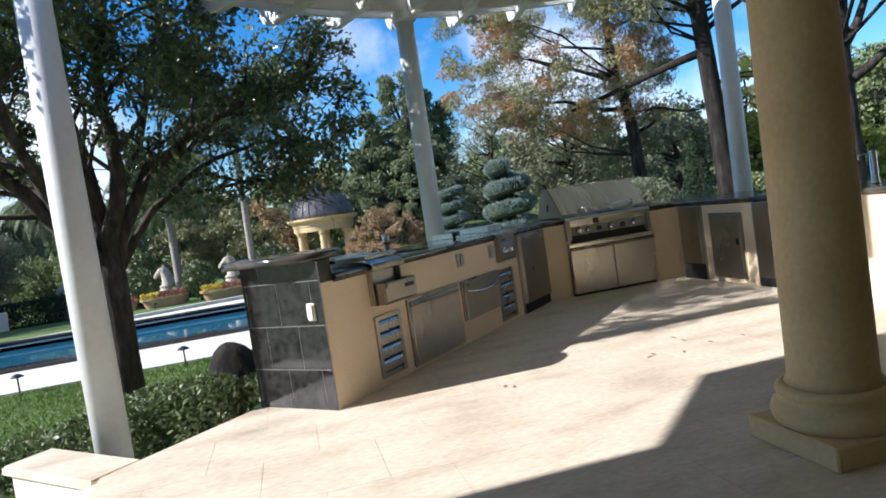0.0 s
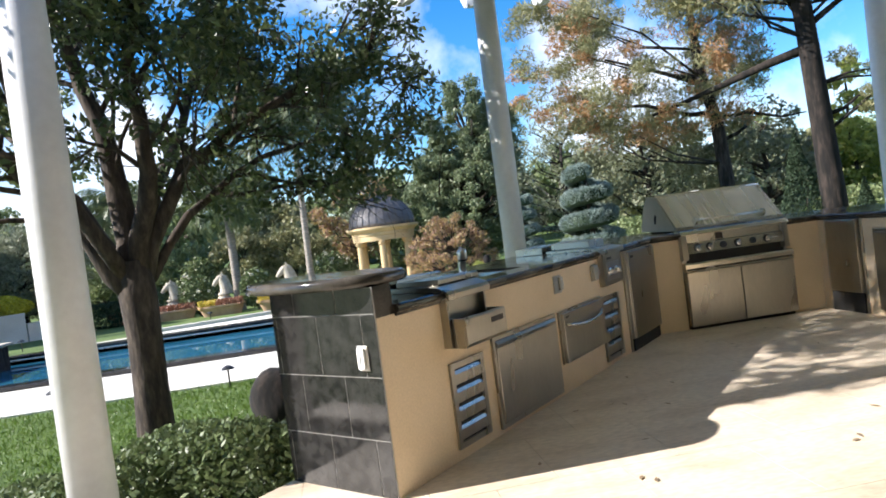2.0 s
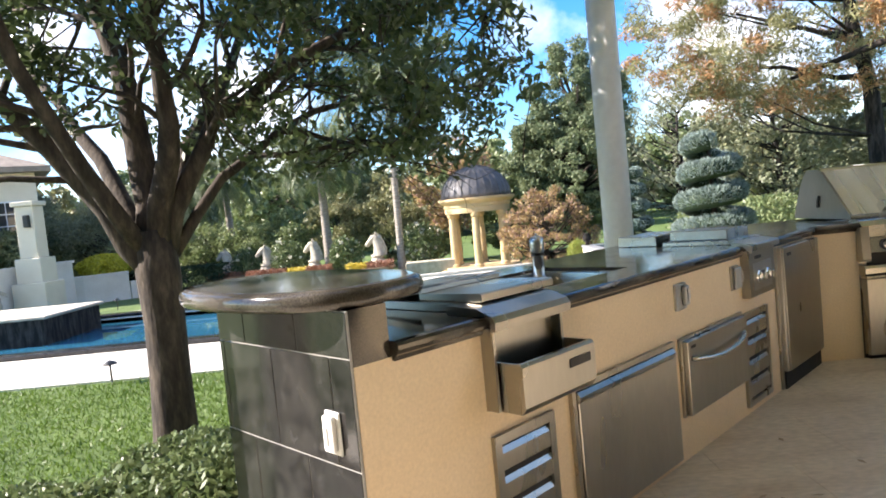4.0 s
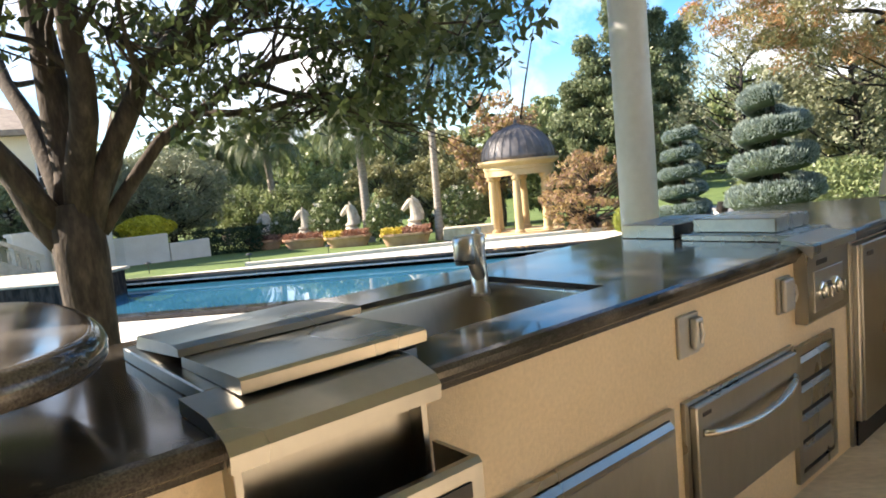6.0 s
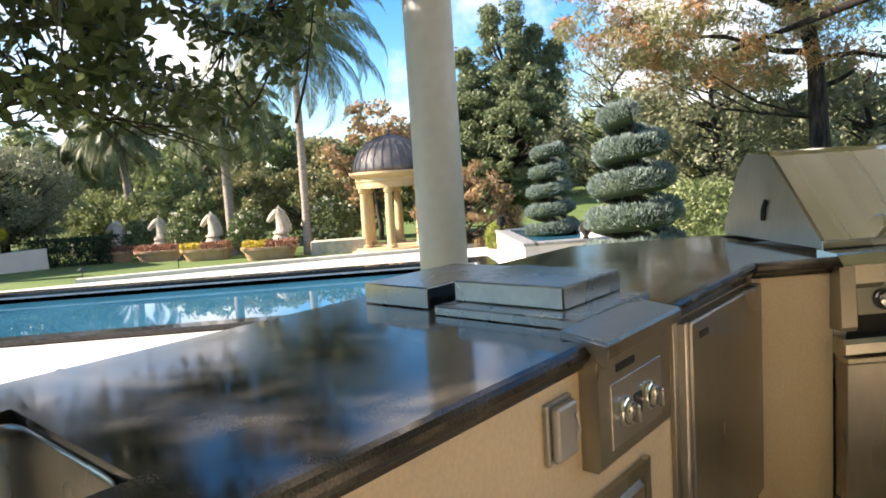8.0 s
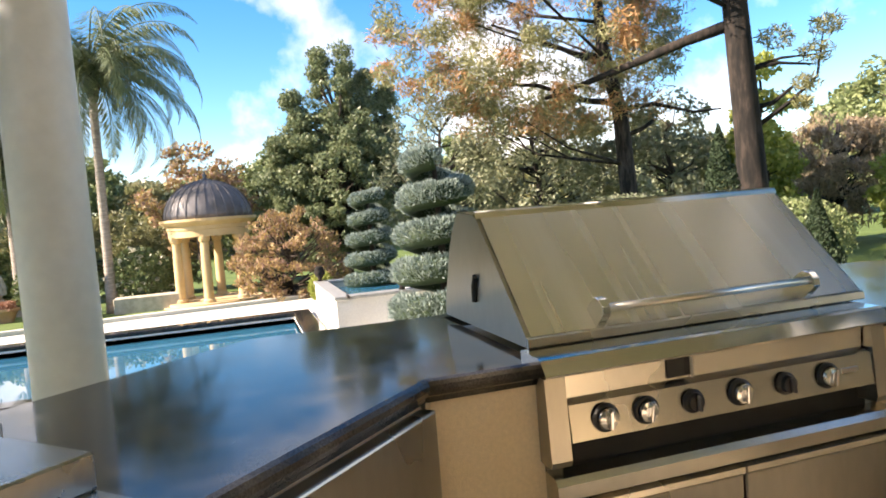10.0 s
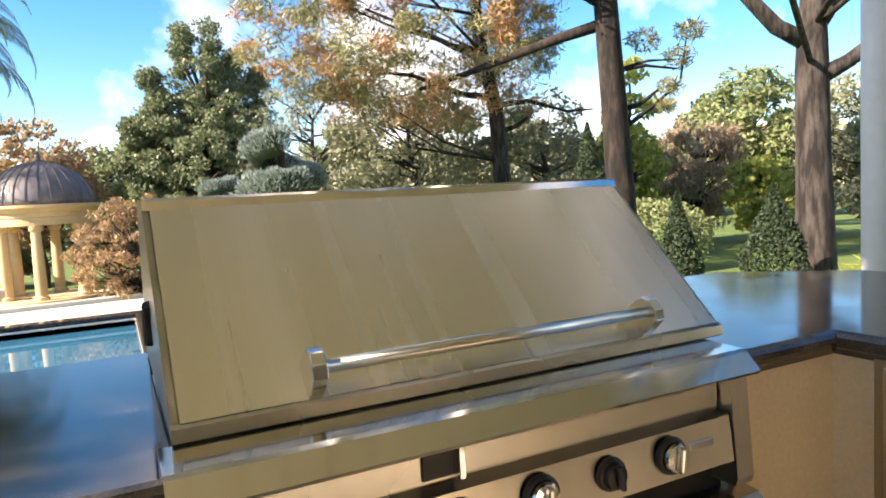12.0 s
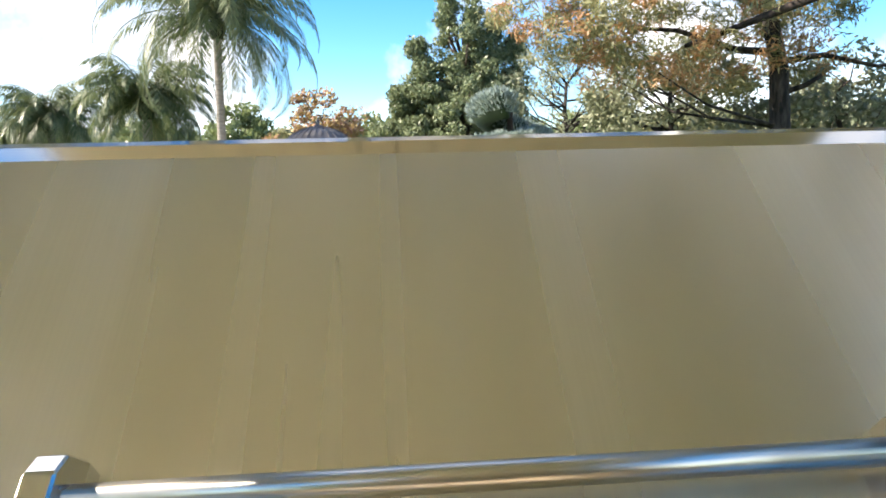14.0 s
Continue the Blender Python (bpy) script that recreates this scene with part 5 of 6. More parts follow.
for i in range(44):
    a = radians(-62 + 128 * (i + RNG.uniform(-0.35, 0.35)) / 43)
    d = RNG.uniform(46, 62) if i % 2 else RNG.uniform(60, 82)
    tx, ty = 2 + d * math.sin(a), 4 + d * math.cos(a)
    if abs(math.degrees(math.atan2(tx, ty - 4)) + 25.5) < 3.2:
        continue
    copy_thing(belt[i % 5], pose(tx, ty, gz(tx, ty) - 0.2, 0, 0, RNG.uniform(0, 360)))


# palms
def palm_mesh(t, h, lean, r, fronds, flen, droop):
    bm = bmesh.new()
    n = 22
    pts = [(lean[0] * (i / n) ** 1.5, lean[1] * (i / n) ** 1.5, -0.2 + (h + 0.2) * i / n) for i in range(n + 1)]
    tube(bm, pts, [r * (1.25 - 0.35 * min(1, i / 5) - 0.2 * i / n) * (1 + 0.05 * (i % 2)) for i in range(n + 1)], 12)
    part("trunk", bm, PALM_BARK, t, smooth=True)
    top = Vector(pts[-1])
    bm = bmesh.new()
    tube(bm, [top - Vector((0, 0, 0.5)), top - Vector((0, 0, 0.1)), top + Vector((0, 0, 0.35))], [r * 1.0, r * 1.55, r * 0.6], 12)
    part("crownshaft", bm, BARK_GREY, t, "brown fibrous crown base")
    C, U, V = [], [], []
    bm = bmesh.new()
    for k in range(fronds):
        az = 2 * math.pi * (k * 0.618 + RNG.uniform(-0.03, 0.03))
        el = radians(78 - 98 * (k / fronds) ** 0.9)
        out = Vector((math.cos(az), math.sin(az), 0))
        L = flen * RNG.uniform(0.8, 1.1)
        p, e, line = top + Vector((0, 0, 0.15)), el, []
        for s in range(13):
            line.append(p.copy())
            p = p + (out * math.cos(e) + Vector((0, 0, math.sin(e)))) * (L / 12)
            e -= droop / 12 * (0.5 + s / 9)
        tube(bm, line, [0.03 * (1 - 0.85 * i / 12) for i in range(13)], 5)
        side = Vector((-out.y, out.x, 0))
        for s in range(2, 13):
            for f in np.linspace(0, 1, 7, endpoint=False):
                q = line[s - 1].lerp(line[s], float(f))
                d = (line[s] - line[s - 1]).normalized()
                ll = min(L * 0.24, 0.72) * math.sin(math.pi * min(1.0, (s + f) / 13 * 0.9 + 0.12)) + 0.05
                for sg in (-1, 1):
                    w = (d * 0.55 + side * sg * 0.8 + Vector((0, 0, -0.65 + RNG.uniform(-0.45, 0.2)))).normalized()
                    C.append(q + w * ll / 2)
                    U.append(w * ll / 2)
                    V.append(d * 0.02)
    part("frond_rib", bm, LEAF_PALM, t)
    quads("fronds", np.array(C), np.array(U), np.array(V), LEAF_PALM, t)


for px, py, h, lean, r, fl in ((-1.39, 26.56, 6.75, (0.08, 0.0), 0.15, 4.4), (-4.66, 30.0, 4.95, (-0.02, 0), 0.21, 3.3), (-10.5, 35.8, 5.2, (-0.2, 0), 0.21, 3.4), (-14.2, 38.0, 4.3, (0.1, 0), 0.24, 3.3)):
    t = thing("palm_tree", pose(px, py, gz(px, py)), "feather palm with a slim grey ringed trunk", "palm tree", "garden palms")
    palm_mesh(t, h, lean, r, 46, fl, 2.3)


# spiral topiary
def topiary(x, y, z0, top, turns, r_top, r_low, tr_top, tr_low, n):
    t = thing("topiary", pose(x, y, z0), "blue-green juniper clipped into a spiral", "topiary", "spiral topiaries")
    H = top - z0
    def at(f):
        u = turns * f
        k = math.floor(u)
        step = 0.5 * (u - k) + 0.5 * max(0.0, (u - k - 0.65) / 0.35)
        a = 2 * math.pi * u + radians(145)
        rr = r_low + (r_top - r_low) * f
        return Vector((rr * math.cos(a), rr * math.sin(a), H * (0.07 + 0.87 * (k + step) / turns)))
    bm = bmesh.new()
    tube(bm, [(0, 0, -0.1), (0.02, 0, H * 0.5), (0, 0.01, H * 0.93)], [0.07, 0.05, 0.03], 8)
    part("trunk", bm, BARK, t)
    m = 150
    line = [at(i / (m - 1)) for i in range(m)]
    rad = [(tr_low + (tr_top - tr_low) * i / (m - 1)) for i in range(m)]
    # dark opaque core puts shade into the colour under and between the tiers
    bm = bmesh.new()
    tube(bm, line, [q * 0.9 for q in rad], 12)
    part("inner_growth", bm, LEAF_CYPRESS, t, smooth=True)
    f = RNG.uniform(0, 1, n) ** 1.1
    i0 = np.minimum((f * (m - 1)).astype(int), m - 2)
    Lp = np.array([tuple(p) for p in line])
    R = np.array(rad)
    nr = unit(RNG.normal(size=(n, 3)) + np.stack([Lp[i0][:, 0], Lp[i0][:, 1], 0.35 + 0 * f], 1) * 1.2)
    keep = nr[:, 2] > -0.45
    i0, nr = i0[keep], nr[keep]
    bump_f = np.array([1 + 0.26 * noise.noise(Vector(Lp[i] + nr[k] * R[i]) * 8) for k, i in enumerate(i0)])
    C = Lp[i0] + nr * (R[i0] * bump_f)[:, None] * RNG.uniform(0.92, 1.08, (len(i0), 1))
    leaves_at("needles", C, 0.075, 0.015, LEAF_BLUE, t, up=1.0, out=nr)


topiary(4.88, 13.75, GZ + 0.1, 2.2, 5.3, 0.26, 0.62, 0.172, 0.205, 64000)
topiary(4.92, 18.9, GZ + 0.1, 2.0, 5.6, 0.22, 0.5, 0.138, 0.165, 36000)


# clipped cones and shrubs
def clump_shrub(name, x, y, z, radii, n, leaf, material, label, category, cone=False, up=0.3):
    t = thing(name, pose(x, y, z), label, category)
    u = unit(RNG.normal(size=(n, 3)))
    rr = RNG.uniform(0.55, 1.0, (n, 1)) ** 0.4
    if cone:
        h = RNG.uniform(0, 1, n) ** 0.75
        a = RNG.uniform(0, 2 * math.pi, n)
        w = (1 - h ** 1.6) * RNG.uniform(0.75, 1.0, n)
        P = np.stack([np.cos(a) * w * radii[0], np.sin(a) * w * radii[1], h * radii[2]], 1)
    else:
        P = u * rr * np.asarray(radii)
        P[:, 2] = np.maximum(P[:, 2] + radii[2] * 0.9, 0.02)
    d = np.array([noise.noise(Vector(p) * 2.6 + Vector((x, y, 0))) for p in P])
    P[:, :2] *= (1 + 0.25 * d)[:, None]
    leaves_at("foliage", P, leaf[0], leaf[1], material, t, up)
    bm = bmesh.new()
    for k in range(1 if cone else 6):
        a = 2 * math.pi * k / 6
        tube(bm, [(0.03 * math.cos(a), 0.03 * math.sin(a), -0.1), (0.35 * radii[0] * math.cos(a), 0.35 * radii[1] * math.sin(a), radii[2] * 0.7)], [0.02, 0.006], 5)
    part("stem", bm, BARK, t)
    return t


for cx, cy, w, top in ((10.9, 15.6, 0.6, 2.45), (10.3, 12.95, 0.4, 1.15), (11.5, 12.3, 0.62, 1.18)):
    clump_shrub("conifer", cx, cy, gz(cx, cy), (w, w, top - gz(cx, cy)), 9000, (0.07, 0.03), LEAF_CYPRESS, "dark clipped conical conifer", "conifer", True, 0.6)
for sx, sy, rr, hh, n in ((-1.0, 6.25, 0.62, 0.42, 6000), (-1.75, 6.0, 0.6, 0.38, 5000), (-0.45, 6.3, 0.45, 0.38, 3500), (-1.5, 7.1, 0.6, 0.33, 4000), (-2.6, 6.9, 0.45, 0.22, 2500)):
    clump_shrub("shrub", sx, sy, GZ, (rr, rr, hh), n, (0.065, 0.03), LEAF_SHRUB, "low glossy green shrub at the patio edge", "shrub")
clump_shrub("shrub", 4.2, 22.2, GZ, (0.3, 0.3, 0.4), 1200, (0.2, 0.02), LEAF_LIME, "spiky yellow-green plant by the deck", "shrub", up=1.0)
clump_shrub("shrub", 9.2, 9.4, GZ, (0.7, 0.7, 0.66), 2600, (0.3, 0.03), LEAF_LIME, "feathery yellow-green shrub behind the counter", "shrub", up=0.3)
clump_shrub("shrub", 8.0, 20.6, GZ, (1.5, 1.2, 0.9), 7000, (0.12, 0.05), LEAF_BG, "green shrub bank below the pines", "shrub")
clump_shrub("shrub", 7.2, 16.5, GZ, (1.1, 1.2, 0.9), 7000, (0.1, 0.045), LEAF_BG, "green shrub beside the topiary", "shrub")
clump_shrub("shrub", 10.4, 18.2, GZ, (1.6, 1.4, 1.1), 11000, (0.1, 0.04), LEAF_OLIVE, "broad pale green shrub behind the grill", "shrub")
clump_shrub("shrub", 15.0, 18.4, GZ, (1.6, 1.4, 0.9), 7000, (0.12, 0.05), LEAF_BG, "green shrub behind the pine trunk", "shrub")

# boulder by the bar end
bm = bmesh.new()
bmesh.ops.create_icosphere(bm, subdivisions=3, radius=0.34)
for v in bm.verts:
    v.co *= 1 + 0.22 * noise.noise(v.co * 3.0)
    v.co.z *= 1.15
solid("boulder", bm, BARK_DARK, "dark rounded garden boulder", "boulder", m=pose(-0.9, 9.0, GZ + 0.26), smooth=True)


def path_lamp(x, y):
    t = thing("path_lamp", pose(x, y, gz(x, y)), "small dark mushroom path lamp on the lawn", "path lamp", "path lamps")
    bm = bmesh.new()
    tube(bm, [(0, 0, -0.05), (0, 0, 0.3)], 0.014, 8)
    part("stake", bm, BLACK, t)
    bm = bmesh.new()
    lathe(bm, [(0.1, 0.29), (0.1, 0.298), (0.06, 0.33), (0.012, 0.35)], 18)
    part("shade", bm, BLACK, t)


for lx, ly in ((-1.93, 11.6), (-4.5, 11.8), (-6.6, 22.2), (-4.5, 23.2), (-9.6, 22.0)):
    path_lamp(lx, ly)


# ---- domed pavilion ----
def pavilion(x, y):
    z = gz(x, y)
    t = thing("pavilion", pose(x, y, 0), "round garden pavilion with a ribbed dark dome and tan columns", "pavilion")
    bm = bmesh.new()
    lathe(bm, [(1.5, z - 0.1), (1.5, z + 0.06), (1.35, z + 0.06), (1.35, z + 0.14)], 48)
    part("step", bm, TAN_STONE, t)
    for k in range(6):
        a = radians(60 * k + 22)
        bm = bmesh.new()
        cx, cy = 1.0 * math.cos(a), 1.0 * math.sin(a)
        lathe(bm, [(0.17, z + 0.14), (0.17, z + 0.22), (0.135, z + 0.25), (0.13, 0.3), (0.112, 0.93), (0.15, 0.96), (0.165, 1.02), (0.165, 1.09)], 20, cx, cy)
        part("column", bm, TAN_STONE, t, smooth=False)
    bm = bmesh.new()
    n = 56
    prof = [(0.85, 1.09), (1.15, 1.09), (1.15, 1.28), (1.18, 1.3), (1.18, 1.4), (1.28, 1.45), (1.36, 1.53), (1.36, 1.6), (0.85, 1.6)]
    rings = [[bm.verts.new((r * math.cos(2 * math.pi * i / n), r * math.sin(2 * math.pi * i / n), zz)) for i in range(n)] for r, zz in prof]
    for ra, rb in zip(rings, rings[1:] + rings[:1]):
        for i in range(n):
            bm.faces.new((ra[i], ra[(i + 1) % n], rb[(i + 1) % n], rb[i]))
    part("entablature", bm, TAN_STONE, t)
    bm = bmesh.new()
    dome = [(1.24 * math.cos(q), 1.6 + 1.12 * math.sin(q)) for q in (radians(90 * i / 14) for i in range(14))] + [(0.06, 2.72)]
    lathe(bm, dome, 56)
    d = part("dome", bm, LEAD, t, smooth=True)
    for k in range(28):
        a = 2 * math.pi * k / 28
        bm = bmesh.new()
        pts = [((r + 0.006) * math.cos(a), (r + 0.006) * math.sin(a), zz) for r, zz in dome[:-1]]
        tube(bm, pts, 0.018, 4)
        part("rib", bm, LEAD, d)
    bm = bmesh.new()
    lathe(bm, [(0.16, 2.7), (0.17, 2.74), (0.1, 2.76), (0.04, 2.8), (0.07, 2.86), (0.03, 2.92), (0.008, 3.0)], 16)
    part("finial", bm, LEAD, t, smooth=True)


pavilion(1.5, 26.1)


# ---- horse busts, planters, roses ----
def statue_mesh():
    bm = bmesh.new()
    box(bm, -0.3, 0.3, -0.3, 0.3, -0.1, 0.5, 0.015)
    box(bm, -0.36, 0.36, -0.36, 0.36, 0.5, 0.58, 0.015)
    lathe(bm, [(0.3, 0.58), (0.24, 0.66), (0.2, 0.72), (0.24, 0.78), (0.22, 0.84)], 20)
    tube(bm, [(0.1, 0, 0.8), (0.1, 0, 1.0), (0.06, 0, 1.2), (-0.02, 0, 1.42), (-0.08, 0, 1.52)], [0.26, 0.22, 0.19, 0.15, 0.1], 14)
    tube(bm, [(0.04, 0, 1.48), (-0.08, 0, 1.44), (-0.2, 0, 1.34), (-0.32, 0, 1.22), (-0.37, 0, 1.16)], [0.11, 0.135, 0.115, 0.085, 0.06], 12)
    for s in (-1, 1):
        tube(bm, [(-0.01, 0.06 * s, 1.52), (-0.0, 0.075 * s, 1.6), (0.0, 0.07 * s, 1.68)], [0.035, 0.028, 0.006], 6)
    tube(bm, [(0.02, 0, 1.6), (0.14, 0, 1.46), (0.22, 0, 1.25), (0.3, 0, 1.0), (0.3, 0, 0.85)], [0.03, 0.07, 0.08, 0.08, 0.05], 8)
    return bm


first = None
for sx, sy in ((-2.25, 26.5), (-5.0, 28.6), (-7.35, 30.1), (-9.7, 32.0)):
    if first is None:
        first = solid("statue", statue_mesh(), STATUE, "weathered stone horse head bust on a square pedestal", "statue", group="horse busts", m=pose(sx, sy, gz(sx, sy)))
    else:
        copy_thing(first, pose(sx, sy, gz(sx, sy), 0, 0, RNG.uniform(-12, 12)))


def planter(x, y, w, d, h, flowers, label, rot=0):
    z = gz(x, y)
    t = thing("planter", pose(x, y, z, 0, 0, rot), "oval terracotta garden planter on the lawn", "planter", "oval planters")
    bm = bmesh.new()
    rings = []
    for k, zz in ((-0.2, -0.05), (-0.05, h * 0.75), (0.02, h * 0.8), (0.03, h), (-0.05, h), (-0.09, h * 0.7)):
        rings.append([bm.verts.new((px, py, zz)) for px, py in oval(0, 0, w / 2 + k, d / 2 + k, 2.6, 40)])
    for ra, rb in zip(rings, rings[1:]):
        for i in range(40):
            bm.faces.new((ra[i], ra[(i + 1) % 40], rb[(i + 1) % 40], rb[i]))
    bm.faces.new(rings[0][::-1])
    part("pot", bm, TERRA, t)
    bm = bmesh.new()
    prism(bm, oval(0, 0, w / 2 - 0.09, d / 2 - 0.09, 2.6, 40), h * 0.7, h * 0.8)
    part("soil", bm, SOIL, t)
    b = thing("bedding_plants", pose(x, y, z + h * 0.8, 0, 0, rot), label, "flowers", "planter flowers")
    n = 1500
    P = np.stack([RNG.uniform(-w / 2 + 0.05, w / 2 - 0.05, n), RNG.uniform(-d / 2 + 0.05, d / 2 - 0.05, n), RNG.uniform(0, 0.28, n)], 1)
    q = P[:, 0] < flowers * w / 2
    leaves_at("blooms", P[q], 0.1, 0.05, PETAL_Y, b, 0.8) if q.any() else None
    leaves_at("foliage", P[~q], 0.12, 0.05, PETAL_R, b, 0.8) if (~q).any() else None


planter(-2.45, 25.6, 1.75, 0.9, 0.42, -0.1, "yellow and russet bedding plants in a planter")
planter(-4.95, 27.6, 1.75, 0.9, 0.42, -0.2, "yellow and russet flowers filling a planter")
planter(-7.1, 29.2, 1.75, 0.9, 0.42, -1.0, "russet bedding plants in a planter")
planter(-9.4, 30.8, 1.6, 0.9, 0.42, -1.0, "low russet plants in a planter")


def rose(x, y, w, h, n, blooms):
    t = thing("rose_bush", pose(x, y, gz(x, y)), "white flowering rose bush among the statues", "rose bush", "rose bushes")
    P = unit(RNG.normal(size=(n, 3))) * RNG.uniform(0.3, 1, (n, 1)) ** 0.5 * np.array([w, w * 0.7, h / 2])
    P[:, 2] += h * 0.55
    leaves_at("foliage", P, 0.12, 0.07, LEAF_SHRUB, t)
    Q = P[RNG.choice(n, blooms)] * np.array([1.08, 1.08, 1.06])
    for q in Q:
        leaves_at("bloom", blob_points([q], [0.07], 26, 0.3, 0.9), 0.08, 0.06, PETAL_W, t)
    bm = bmesh.new()
    for k in range(5):
        a = 1.3 * k
        tube(bm, [(0, 0, -0.05), (0.4 * w * math.cos(a), 0.3 * w * math.sin(a), h * 0.6)], [0.02, 0.008], 5)
    part("stem", bm, BARK, t)


rose(-0.6, 26.9, 0.95, 1.8, 2800, 40)
rose(-3.6, 27.8, 0.7, 1.6, 1800, 9)
rose(-6.2, 29.6, 0.8, 1.7, 2000, 14)
rose(-8.6, 31.4, 0.7, 1.5, 1600, 8)
t = thing("planter", pose(-0.3, 25.9, gz(-0.3, 25.9)), "pale stone planter under the roses", "planter")
bm = bmesh.new()
box(bm, -0.9, 0.9, -0.3, 0.3, -0.1, 0.45, 0.02)
part("trough", bm, STATUE, t)

# clipped dark hedge, yellow mound in a curved white planter wall
bm = bmesh.new()
t = thing("hedge", pose(-10.7, 30.6, gz(-10, 30.6)), "dark clipped box hedge", "hedge")
n = 9000
P = np.stack([RNG.uniform(-1.5, 1.5, n), RNG.uniform(-0.5, 0.5, n), RNG.uniform(0, 1.0, n)], 1)
k = RNG.integers(0, 3, n)
P[k == 0, 1] = -0.5
P[k == 1, 2] = 1.0
bm.free()
leaves_at("foliage", P + RNG.normal(size=(n, 3)) * 0.03, 0.09, 0.05, LEAF_CYPRESS, t)
t = thing("planter_wall", pose(0, 0, 0), "curved white plastered planter wall", "planter wall", kind="structure")
bm = bmesh.new()
arc = [(-17.5, 27.2), (-16.2, 26.75), (-14.9, 26.9), (-13.6, 27.4), (-12.4, 28.4)]
sweep(bm, arc, [(0, -1.3), (0.22, -1.3), (0.22, 0.0), (0, 0.0)])
part("wall", bm, WHITEWALL, t)
bm = bmesh.new()
sweep(bm, arc, [(-0.05, 0.0), (0.28, 0.0), (0.28, 0.1), (-0.05, 0.1)])
part("coping", bm, WHITEWALL, t)
bm = bmesh.new()
sweep(bm, [(-12.4, 28.4), (-11.4, 29.7)], [(0, -1.3), (0.22, -1.3), (0.22, -0.32), (0, -0.32)])
part("wall", bm, WHITEWALL, t)
bm = bmesh.new()
prism(bm, [(-17.5, 27.2), (-16.2, 26.8), (-14.9, 26.95), (-13.6, 27.45), (-12.4, 28.4), (-14, 31), (-17, 31)], -0.6, -0.06)
part("soil", bm, SOIL, t)
clump_shrub("golden_shrub", -13.3, 28.6, -0.1, (1.05, 0.9, 0.5), 9000, (0.1, 0.05), LEAF_YELLOW, "rounded golden-yellow shrub in the planter", "shrub")

# terrace wall and dark shrubs before the house wing
t = thing("terrace_wall", pose(0, 0, 0), "pale plastered terrace wall below the house", "wall", kind="structure")
bm = bmesh.new()
sweep(bm, [(-14.4, 22.6), (-13.5, 26.3)], [(0, -1.3), (0.25, -1.3), (0.25, 0.66), (0, 0.66)])
part("wall", bm, WHITEWALL, t)
bm = bmesh.new()
sweep(bm, [(-14.42, 22.55), (-13.48, 26.35)], [(-0.04, 0.66), (0.3, 0.66), (0.3, 0.76), (-0.04, 0.76)])
part("coping", bm, WHITEWALL, t)
for hx, hy, top in ((-14.9, 25.3, 2.2), (-15.5, 24.2, 2.9), (-16.4, 23.4, 2.9), (-17.5, 22.6, 3.1)):
    clump_tree("shrub", hx, hy, -0.3, trunk_line(top * 0.6, 0.06), (0, 0, top * 0.6), (0.95, 0.8, top * 0.42), 60, 0.3, 150, (0.13, 0.06), LEAF_TALL, BARK, "dense dark green shrub before the house wing", 0.2, 0.2, 0.0)

# small raised spa with white walls and urns beside the topiary
t = thing("raised_spa", pose(0, 0, 0), "small raised spa with white walls and dark coping", "spa", kind="structure")
for x0, x1, y0, y1 in ((3.75, 3.95, 16.0, 19.2), (3.95, 5.6, 19.0, 19.2), (5.4, 5.6, 16.0, 19.0), (3.95, 5.4, 16.0, 16.2)):
    bm = bmesh.new()
    box(bm, x0, x1, y0, y1, GZ - 0.2, -0.02)
    part("wall", bm, WHITEWALL, t)
    bm = bmesh.new()
    box(bm, x0 - 0.03, x1 + 0.03, y0 - 0.03, y1 + 0.03, -0.018, 0.04, 0.008)
    part("coping", bm, CONDUIT, t)
bm = bmesh.new()
box(bm, 3.95, 5.4, 16.2, 19.0, -0.3, -0.12)
part("water", bm, WATER, t)
for ux, uy in ((4.85, 16.05), (3.85, 19.1)):
    bm = bmesh.new()
    lathe(bm, [(0.06, 0.04), (0.035, 0.09), (0.1, 0.17), (0.11, 0.24), (0.07, 0.31), (0.09, 0.33), (0.06, 0.34)], 18)
    solid("urn", bm, BARK_DARK, "small dark urn on the spa wall", "urn", m=pose(ux, uy, 0), smooth=True)


# ---- house wing across the garden ----
def house_wing():
    t = thing("house", pose(-14.6, 26.9, -1.0, 0, 0, 216), "cream stucco house wing with a tiled hip roof", "house")
    bm = bmesh.new()
    box(bm, 0, 10, -8, 0, 0, 5.1)
    w = part("wall", bm, HOUSE, t)
    bm = bmesh.new()
    prism(bm, [(-0.5, -8.5), (10.5, -8.5), (10.5, 0.5), (-0.5, 0.5)], 5.1, 5.3)
    top = [bm.verts.new((4, -4, 7.2)), bm.verts.new((6.5, -4, 7.2))]
    a = [bm.verts.new(p) for p in ((-0.5, -8.5, 5.3), (10.5, -8.5, 5.3), (10.5, 0.5, 5.3), (-0.5, 0.5, 5.3))]
    for f in ((a[0], a[1], top[1], top[0]), (a[1], a[2], top[1]), (a[2], a[3], top[0], top[1]), (a[3], a[0], top[0])):
        bm.faces.new(f)
    part("roof", bm, ROOF, t)
    for x0 in (0.45, 2.6, 4.8):
        bm = bmesh.new()
        box(bm, x0, x0 + 0.9, 0.004, 0.05, 2.3, 4.1)
        win = part("window", bm, WHITE_PAINT, t)
        for i in range(3):
            for j in range(4):
                bm = bmesh.new()
                box(bm, x0 + 0.06 + i * 0.27, x0 + 0.3 + i * 0.27, 0.04, 0.056, 2.36 + j * 0.43, 2.75 + j * 0.43)
                part("pane", bm, GLASS_DARK, win)


house_wing()


